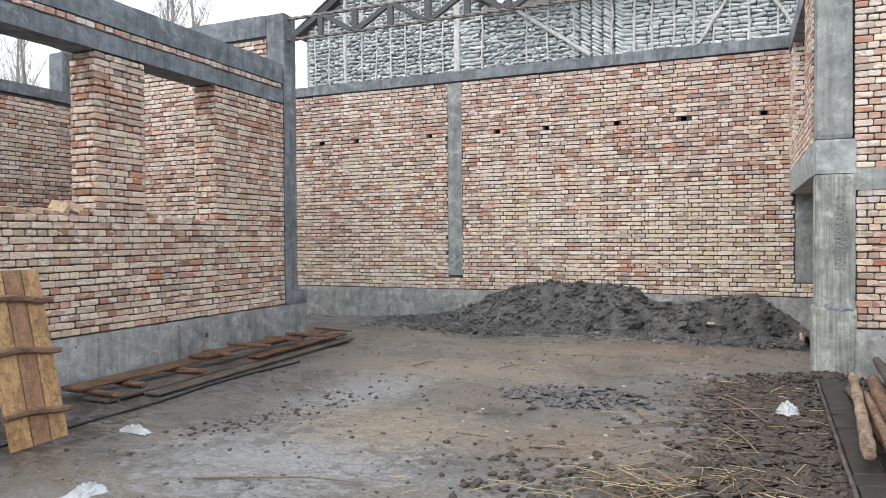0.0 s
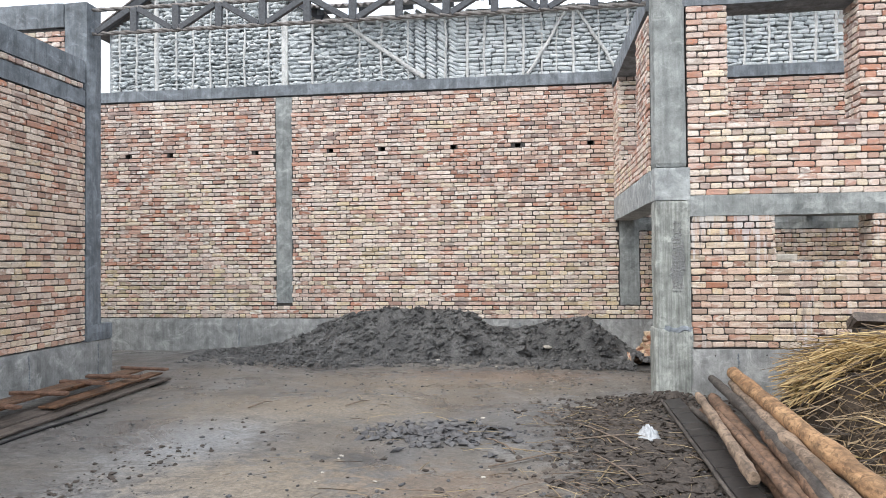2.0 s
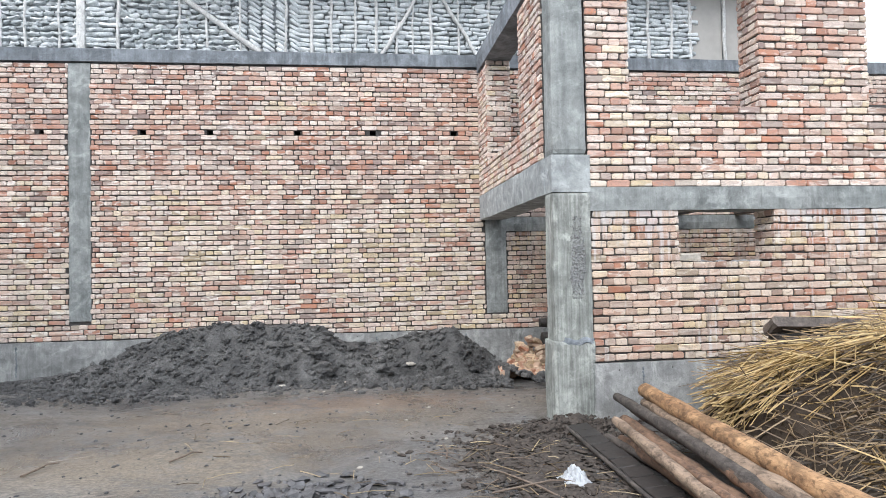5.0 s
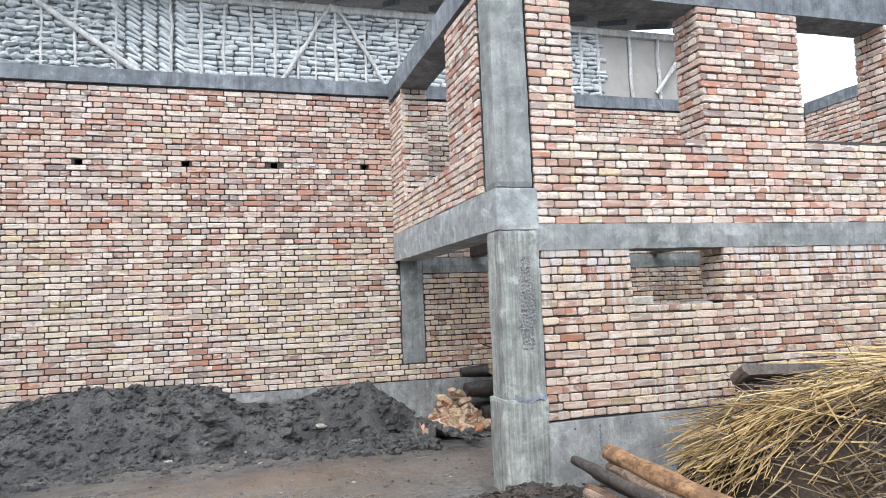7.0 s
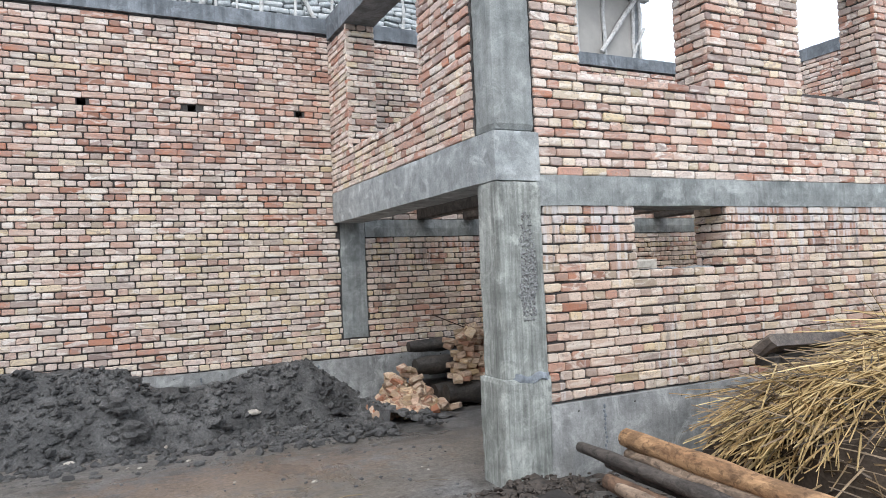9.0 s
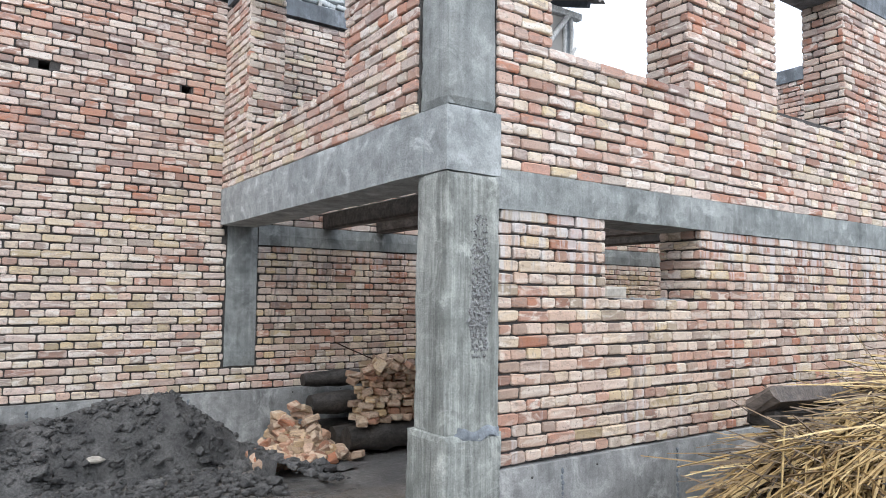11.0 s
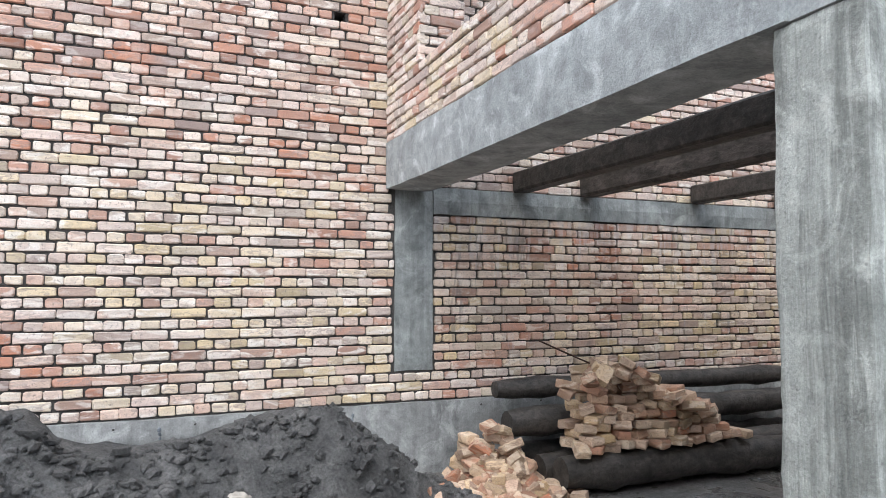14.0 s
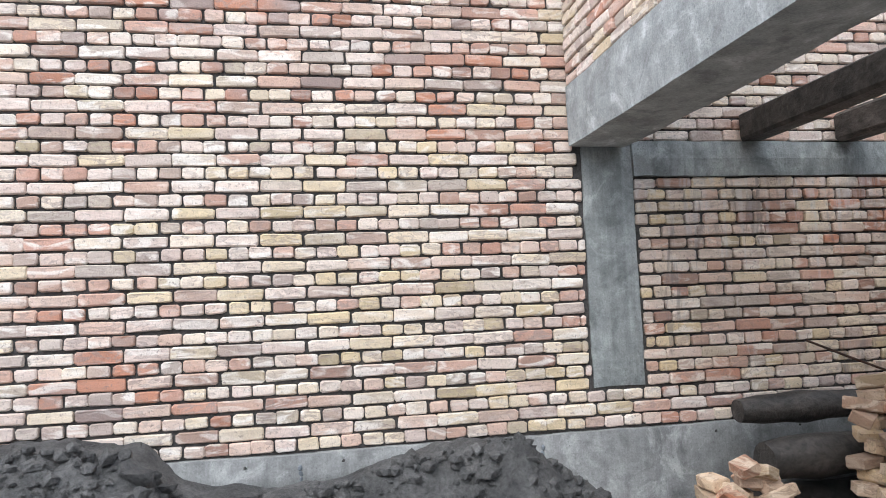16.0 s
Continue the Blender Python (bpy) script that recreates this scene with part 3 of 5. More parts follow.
def right_wall():
    rects = [(1.125, 2.11, BASE, 2.22), (3.19, 9.2, BASE, 2.22), (2.11, 3.19, BASE, 1.646)]
    b = Buf()
    for a, c, lo, hi in rects:
        core_box(b, (0, -1), RY, a + (SKIN if a == 3.19 else 0), c - (SKIN if c == 2.11 else 0), lo, hi - (0.03 if hi < 2 else 0), 0.40)
    w = tagged(b.ob("wall_right_lower", MORTAR), "ground-floor brick wall with a low window opening", "wall", kind="structure")
    brick_face(w, (0, -1, 0), RY, rects, singles=(1.125, 3.3, 0.62, 2.0), ragged=(1.125, 2.11), tone="red")
    brick_face(w, (0, 1, 0), RY + 0.40, [(1.1, 9.0, BASE, 1.646), (1.1, 2.11, 1.6, 2.22), (3.19, 9.0, 1.6, 2.22)])
    brick_face(w, (-1, 0, 0), 3.19, [(RY + 0.004, RY + 0.396, 1.646, 2.22)], flip=1)
    brick_face(w, (1, 0, 0), 2.11, [(RY + 0.004, RY + 0.396, 1.646, 2.22)], flip=1)
    s = Buf()
    for i in range(16):
        x = 2.1 + i * 0.066
        s.lump((x, RY + random.uniform(0.06, 0.34), 1.635), (random.uniform(0.03, 0.08), 0.06, random.uniform(0.012, 0.028)), 0.25)
    s.ob("sill_mortar", PLINTH, w, "loose mortar and broken brick on the sill")
    return w


right_wall()
solid("band_beam", [(1.1, 9.3, RY - 0.014, RY + 0.40, 2.19, 2.445)], CONCRETE, "grey concrete band over the ground-floor opening", "beam", 0.004)
solid("plinth", [(1.06, 9.3, RY - 0.028, RY + 0.42, -0.4, BASE - 0.004)], PLINTH, "tall grey concrete plinth with cracks under the brick wall", "plinth")


def upper_wall():
    top = 4.72
    rects = [(1.125, 1.60, 2.43, top), (1.60, 3.07, 2.43, 3.30), (3.07, 4.36, 2.43, top), (4.36, 5.6, 2.43, 3.36), (5.6, 6.6, 2.43, top),
             (6.6, 7.9, 2.43, 3.36), (7.9, 9.2, 2.43, top)]
    b = Buf()
    for a, c, lo, hi in rects:
        core_box(b, (0, -1), RY, a + (SKIN if hi == top and a > 2 else 0), c - (SKIN if hi == top else 0), lo, hi - (0.02 if hi < 4 else 0), 0.42)
    w = tagged(b.ob("wall_right_upper", MORTAR), "upper-floor brick wall with square piers between open window bays", "wall", kind="structure")
    brick_face(w, (0, -1, 0), RY, rects, singles=(1.125, 3.0, 2.43, 3.8))
    brick_face(w, (0, 1, 0), RY + 0.42, rects)
    for a, c in ((1.60, 3.07), (4.36, 5.6), (6.6, 7.9)):
        brick_face(w, (1, 0, 0), a, [(RY + 0.004, RY + 0.416, 3.3, top)], flip=1)
        brick_face(w, (-1, 0, 0), c, [(RY + 0.004, RY + 0.416, 3.3, top)], flip=1)
    return w


upper_wall()
solid("roof_beam", [(1.05, 9.3, RY - 0.01, RY + 0.44, 4.72, 5.12)], CONCRETE_DARK, "dark damp concrete beam across the upper window bays", "beam")


def side_wall():
    """The upper wall over the open bay, above the cross beam."""
    rects = [(12.42, 13.18, 2.775, 4.79), (9.28, 10.3, 2.775, 4.79), (10.3, 12.42, 2.775, 3.27)]
    b = Buf()
    for a, c, lo, hi in rects:
        core_box(b, (-1, 0), 0.72, a + (SKIN if a == 12.42 else 0), c - (SKIN if c == 10.3 else 0), lo, hi - (0.02 if hi < 4 else 0), 0.38)
    w = tagged(b.ob("wall_side_upper", MORTAR), "upper brick wall with one wide unglazed opening over the beam", "wall", kind="structure")
    brick_face(w, (-1, 0, 0), 0.72, rects, flip=1, singles=(10.3, 13.2, 2.77, 3.4), base=2.778)
    brick_face(w, (1, 0, 0), 1.10, rects, flip=1)
    brick_face(w, (0, -1, 0), 12.42, [(0.724, 1.096, 3.27, 4.79)])
    brick_face(w, (0, 1, 0), 10.3, [(0.724, 1.096, 3.27, 4.79)])
    return w


side_wall()
solid("lintel", [(0.70, 1.12, 9.3, 13.16, 4.80, 5.12)], CONCRETE_DARK, "dark concrete lintel over the wide upper opening", "beam")
solid("cross_beam", [(0.712, 1.115, 9.2, 13.184, 2.385, 2.784)], BEAM_CONCRETE, "pale grey cast concrete beam spanning from column to wall", "beam", 0.005)


def corner_column():
    c = empty_thing("corner_column", "cast concrete corner column with rough honeycombed patches", "column", kind="structure")
    Buf().rough(0.706, 1.155, 8.935, 9.33, -0.3, 0.855, 0.04, 0.008, 0.009).ob("footing", COLUMN_CONCRETE, c)
    Buf().rough(0.732, 1.142, 8.952, 9.28, 0.82, 2.39, 0.04, 0.007, 0.006).ob("shaft", COLUMN_CONCRETE, c)
    Buf().rough(0.728, 1.148, 8.950, 9.29, 2.386, 2.785, 0.045, 0.005, 0.003).ob("collar", BEAM_CONCRETE, c)
    Buf().rough(0.738, 1.118, 8.958, 9.28, 2.78, 5.75, 0.06, 0.005, 0.012).ob("upper_shaft", CONCRETE, c)
    # wet cement smeared over the step on the street face, thinning out over the bricks
    vs, fs, nu, nv = [], [], 48, 14
    for j in range(nv + 1):
        for i in range(nu + 1):
            u, v = i / nu, j / nv
            x = 0.80 + 0.35 * u
            lo = 0.775 + 0.05 * noise.noise(Vector((x * 9, 0, 4))) + 0.04 * u
            hi = 0.90 + 0.05 * noise.noise(Vector((x * 8, 2, 4))) - 0.03 * u
            z = lo + (hi - lo) * v
            lift = min(1.0, 6 * min(u, 1 - u, v, 1 - v))
            y = 8.934 + (0.02 * v if x < 1.15 else 0.03) - (0.012 if x < 1.15 else 0.006) * lift * (0.6 + noise.noise(Vector((x * 22, z * 22, 7)))) + 0.012 * (1 - lift)
            vs.append((x, y, z))
    for j in range(nv):
        for i in range(nu):
            q = j * (nu + 1) + i
            fs.append((q, q + 1, q + nu + 2, q + nu + 1))
    Buf().add(vs, fs).ob("cement_joint", CONCRETE_DARK, c, "dark smeared cement over the footing step")
    b = Buf()
    n_u, n_v = 30, 130
    vs, fs = [], []
    for j in range(n_v + 1):
        for i in range(n_u + 1):
            u, v = i / n_u, j / n_v
            left = 0.895 + 0.05 * noise.noise(Vector((1, v * 6, 0))) + 0.02 * noise.noise(Vector((1, v * 25, 0))) + 0.04 * abs(2 * v - 1) ** 3
            right = 1.075 + 0.03 * noise.noise(Vector((5, v * 7, 0))) + 0.015 * noise.noise(Vector((5, v * 28, 0))) - 0.05 * abs(2 * v - 1) ** 3
            edge = min(u, 1 - u, v * 4, (1 - v) * 4)
            d = -0.008 + 0.016 * min(1, edge * 8) * (0.7 + 0.8 * noise.noise(Vector((u * 9, v * 40, 1))) + 0.7 * noise.noise(Vector((u * 22, v * 95, 5))))
            vs.append((left + (right - left) * u, 8.953 - d, 1.26 + 0.90 * v))
    for j in range(n_v):
        for i in range(n_u):
            a = j * (n_u + 1) + i
            fs.append((a, a + 1, a + n_u + 2, a + n_u + 1))
    b.add(vs, fs).ob("honeycomb_patch", HONEYCOMB, c, "rough patch of exposed gravel aggregate")
    return c


corner_column()


def east_wall():
    b = Buf()
    core_box(b, (-1, 0), 8.6, 9.37, 13.18, 0.0, 4.95, 0.38)
    w = tagged(b.ob("wall_east", MORTAR), "end wall of bare brick inside the unroofed building", "wall", kind="structure")
    brick_face(w, (-1, 0, 0), 8.6, [(9.37, 13.18, BASE, 4.95)])
    return w


east_wall()
solid("coping_beam", [(8.57, 9.05, 9.4, 13.16, 4.95, 5.17)], CONCRETE_DARK, "dark concrete coping on the end wall", "beam")

# ---- the left-hand building ----
LX = -6.87


def left_wall():
    top = 3.86
    rects = [(-3.0, 9.21, BASE, 1.95), (5.62, 6.36, 1.9, top), (7.62, 9.21, 1.9, top), (2.6, 4.2, 1.9, top), (-3.0, 1.0, 1.9, top)]
    b = Buf()
    for a, c, lo, hi in rects:
        pier = hi == top
        core_box(b, (1, 0), LX, a + (SKIN if pier else 0), c - (SKIN if pier and c < 9 else 0), lo, hi - (0 if pier else 0.02), 0.40)
    w = tagged(b.ob("wall_left", MORTAR), "brick wall with tall window openings and brick piers", "wall", kind="structure")
    brick_face(w, (1, 0, 0), LX, rects, singles=(5.0, 7.6, 0.62, 1.9), tone="tan")
    brick_face(w, (-1, 0, 0), LX - 0.40, rects)
    for a, c in ((5.62, 6.36), (7.62, 9.21), (2.6, 4.2)):
        brick_face(w, (0, -1, 0), a, [(LX - 0.396, LX - 0.004, 1.95, top)], flip=1, tone="tan")
        if c < 9:
            brick_face(w, (0, 1, 0), c, [(LX - 0.396, LX - 0.004, 1.95, top)], flip=1, tone="tan")
    brick_face(w, (1, 0, 0), LX + 0.004, [(-3.0, 9.2, 4.1, 4.185)], base=4.102)
    return w


left_wall()
solid("lintel", [(LX - 0.42, LX + 0.012, -3, 9.215, 3.865, 4.098)], CONCRETE_DARK, "dark damp concrete lintel beam over the window openings", "beam")
solid("ring_beam", [(LX - 0.42, LX - 0.022, -3, 9.215, 4.09, 4.20), (LX - 0.43, LX + 0.01, -3, 9.215, 4.187, 4.52)], CONCRETE_DARK, "dark damp concrete ring beam with a brick course under it", "beam")
solid("plinth", [(LX - 0.42, LX + 0.03, -3, 9.78, -0.4, BASE - 0.004)], PLINTH, "cracked grey concrete plinth under the window wall", "plinth")
solid("column", [(LX - 0.34, LX + 0.014, 9.22, 9.56, 0.62, 5.35), (LX - 0.36, LX + 0.04, 9.19, 9.80, 0.60, 0.84)], CONCRETE_DARK, "dark concrete corner column with a thicker foot", "column")


def north_wall():
    b = Buf()
    core_box(b, (0, -1), 9.25, -11.9, LX - 0.34, 0.0, 5.0, 0.3)
    w = tagged(b.ob("wall_north", MORTAR), "brick cross wall behind the window openings", "wall", kind="structure")
    brick_face(w, (0, -1, 0), 9.25, [(-11.9, LX - 0.34, 1.2, 5.0)])
    return w


north_wall()
solid("coping_beam", [(-12.0, LX - 0.345, 9.23, 9.58, 5.0, 5.36)], CONCRETE_DARK, "dark concrete coping on the cross wall", "beam")


def west_wall():
    b = Buf()
    core_box(b, (1, 0), -11.6, -3, 9.23, 0.0, 4.22, 0.3)
    w = tagged(b.ob("wall_west", MORTAR), "rear brick wall of the unroofed room", "wall", kind="structure")
    brick_face(w, (1, 0, 0), -11.6, [(2.0, 9.23, 1.4, 4.22)])
    return w


west_wall()
solid("coping_beam", [(-12.0, -11.57, -3, 9.2, 4.225, 4.44)], CONCRETE_DARK, "dark concrete coping on the rear wall", "beam")
solid("column", [(-12.02, -11.66, 9.0, 9.22, 4.44, 5.2)], CONCRETE_DARK, "stub of a concrete column rising from the rear wall", "column")


# ---- seams, tie holes and smears on the concrete ----
def seam(parent_name, p0, n, height, label):
    """A ragged open form joint on an upright face."""
    b = Buf()
    r = random.Random(int(p0[0] * 100 + p0[1] * 10))
    u = Vector((-n[1], n[0], 0))
    k = 14
    for i in range(k):
        z0, z1 = p0[2] + height * i / k, p0[2] + height * (i + 1) / k
        c = Vector((p0[0], p0[1], (z0 + z1) / 2)) + u * r.uniform(-0.008, 0.008)
        b.lump(c, (0.010 + abs(u.x) * r.uniform(0, 0.010), 0.010 + abs(u.y) * r.uniform(0, 0.010), (z1 - z0) * 0.6), 0.3)
    tagged(b.ob("form_joint", CONCRETE_DARK), label, "joint", kind="structure")


for x in (1.66, 2.83, 4.1):
    seam("plinth", (x, RY - 0.026, 0.06), (0, -1), 0.5, "ragged open joint in the concrete plinth")
for y in (5.6, 6.85, 8.1, 9.45):
    seam("plinth", (LX + 0.028, y, 0.08), (1, 0), 0.48, "ragged open joint in the concrete plinth")
for x in (-6.4, -1.0, 0.45):
    seam("plinth", (x, 13.172, 0.1), (0, -1), 0.45, "ragged open joint in the concrete plinth")


def tie_holes():
    b = Buf()
    for x in (1.4, 1.98, 2.5, 3.2, 3.9):
        b.lump((x, RY - 0.028, 0.535 + random.uniform(-0.02, 0.02)), (0.009, 0.005, 0.009), 0.2)
    for x in (-1.3, -0.75, -0.2, 0.3, 1.6, 2.2):
        b.lump((x, 13.17, 0.555), (0.010, 0.005, 0.010), 0.2)
    for y in (5.3, 6.5):
        b.lump((LX + 0.03, y, 0.5), (0.005, 0.012, 0.012), 0.2)
    b.lump((LX + 0.03, 7.35, 0.36), (0.006, 0.035, 0.045), 0.2)
    tagged(b.ob("tie_hole", MORTAR), "small dark formwork tie holes in the concrete", "holes", kind="stuff")


tie_holes()

# ---- materials of the things ----
WEATHERED = wood_material("weathered_pale_wood", (0.50, 0.50, 0.49), (0.72, 0.72, 0.70), 0.25, (3, 3, 1))
BARK_PALE = wood_material("peeled_pale_log", (0.17, 0.12, 0.085), (0.38, 0.28, 0.20), 0.6, (3, 0.5, 3))
BARK_GOLD = wood_material("peeled_golden_log", (0.24, 0.125, 0.06), (0.50, 0.31, 0.16), 0.6, (2.5, 0.6, 2.5))
BARK_BROWN = wood_material("brown_bark_log", (0.11, 0.066, 0.042), (0.25, 0.15, 0.095), 0.55, (3, 0.8, 3))
BARK_DARK = wood_material("dark_grey_log", (0.045, 0.038, 0.034), (0.13, 0.11, 0.095), 0.5, (3, 0.8, 3))
CHARRED = wood_material("blackened_timber", (0.022, 0.020, 0.018), (0.085, 0.074, 0.064), 0.4, (1.2, 3, 3), 0.62)
ORANGE_PLANK = wood_material("wet_orange_plank", (0.12, 0.06, 0.032), (0.23, 0.125, 0.07), 0.6, (5, 0.6, 5), 0.45)
GREY_PLANK = wood_material("old_grey_plank", (0.07, 0.058, 0.05), (0.16, 0.13, 0.11), 0.4, (5, 0.6, 5), 0.6)
YELLOW_BOARD = wood_material("yellow_pine_board", (0.38, 0.215, 0.095), (0.55, 0.345, 0.165), 0.45, (6, 6, 0.7), 0.6)
BROWN_BOARD = wood_material("brown_pine_board", (0.26, 0.14, 0.075), (0.36, 0.21, 0.12), 0.3, (6, 6, 0.7), 0.6)
BATTEN = wood_material("rough_split_batten", (0.13, 0.07, 0.045), (0.26, 0.15, 0.10), 0.4, (4, 1, 4))
TRUSS_STEEL = plain("dark_painted_steel", (0.075, 0.08, 0.09), 0.6, 0.4, 30, 0.2)
TRUSS_CHORD = plain("rusty_weathered_chord", (0.20, 0.185, 0.175), 0.7, 0.5, 40)
ROOF_SHEET = plain("grey_corrugated_sheet", (0.17, 0.15, 0.14), 0.8, 0.35, 9)
ROOF_DARK = plain("dark_bargeboard", (0.06, 0.065, 0.075), 0.8, 0.3, 12)
PLY = plain("grey_sheathing_panel", (0.40, 0.385, 0.36), 0.85, 0.12, 3)
STONE = plain("wet_grey_stone", (0.075, 0.075, 0.078), 0.55, 0.45, 12)
PALE_STONE = plain("pale_stone_chip", (0.42, 0.39, 0.34), 0.8, 0.3, 20)
ROOFING = plain("black_bitumen_strip", (0.028, 0.024, 0.022), 0.5, 0.6, 25)
MULCH = plain("trodden_bark_mulch", (0.055, 0.044, 0.036), 0.75, 0.7, 30)
PLASTIC = plain("dirty_white_plastic", (0.42, 0.44, 0.46), 0.35, 0.2, 15)
DRIFT = plain("grey_brown_twig", (0.17, 0.13, 0.10), 0.85, 0.4, 30)
CHIP = plain("grey_stone_chip", (0.095, 0.093, 0.095), 0.55, 0.6, 9)
CABLE = plain("black_cable", (0.015, 0.015, 0.016), 0.5, 0.3, 20)
SACKING = plain("dirty_pale_sacking", (0.40, 0.365, 0.32), 0.85, 0.55, 9)
IRON = plain("rusty_iron_rod", (0.06, 0.035, 0.025), 0.7, 0.4, 40, 0.4)


def straw_material(name, a, b, c):
    k = Mat(name)
    r = k.n.new("ShaderNodeNewGeometry").outputs["Random Per Island"]
    col = k.ramp(r, (0.0, a), (0.45, b), (1.0, c))
    f = k.noise(k.coords("Position"), 40.0, 3)
    col = k.mix(0.5, col, k.ramp(f, (0.3, 0.25), (0.7, 0.75)), "OVERLAY")
    return k.done(col, 0.5, None)


REED = straw_material("golden_reed", (0.08, 0.05, 0.02), (0.31, 0.20, 0.075), (0.58, 0.44, 0.21))
REED_OLD = straw_material("old_brown_reed", (0.035, 0.027, 0.019), (0.12, 0.08, 0.045), (0.27, 0.19, 0.10))
LITTER = straw_material("trodden_straw", (0.06, 0.045, 0.03), (0.20, 0.145, 0.085), (0.42, 0.34, 0.20))
# brown kept very dark so the shade between the stalks is in its colour
REED_SHADE = plain("reed_mass_shade_brown", (0.04, 0.028, 0.018), 0.95, 0.5, 45)


def mud_brick_material(islands):
    k = Mat("grey_mud_brick" + ("_joined" if islands else ""))
    r = (k.n.new("ShaderNodeNewGeometry").outputs["Random Per Island"] if islands else k.n.new("ShaderNodeObjectInfo").outputs["Random"])
    f = k.noise(k.coords("Position"), 28.0, 6, 0.7)
    col = k.ramp(r, (0.0, (0.43, 0.46, 0.475)), (0.5, (0.55, 0.585, 0.595)), (1.0, (0.65, 0.675, 0.68)))
    col = k.mix(0.6, col, k.ramp(f, (0.3, 0.2), (0.7, 0.8)), "OVERLAY")
    return k.done(col, 0.95, k.bump(f, 0.6, 0.012))


MUD = mud_brick_material(False)
MUD_JOINED = mud_brick_material(True)
MUD_BACK = plain("dark_mud_filling", (0.33, 0.352, 0.365), 0.95, 0.3, 12)


# ---- the mud-brick house behind the wall ----
HY, EAVE = 14.3, 6.85
GX0, GX1, GPX, GPZ = -9.85, -5.25, -7.5, 8.25


def house_top(x):
    if x < GPX:
        return 6.72 + (GPZ - 6.72) * (x - GX0) / (GPX - GX0)
    if x < GX1:
        return EAVE + (GPZ - EAVE) * (GX1 - x) / (GX1 - GPX)
    return EAVE - 0.12


def mud_lump_mesh(i, flat):
    b = Buf()
    if flat:
        b.box(-0.135, 0.135, -0.05, 0.03, -0.034, 0.034, bevel=0.014, jit=0.012)
    else:
        b.lump((0, 0, 0), (0.098, 0.06, 0.045), 0.5, None, 2)
    return b.mesh("mud_brick", MUD, True)


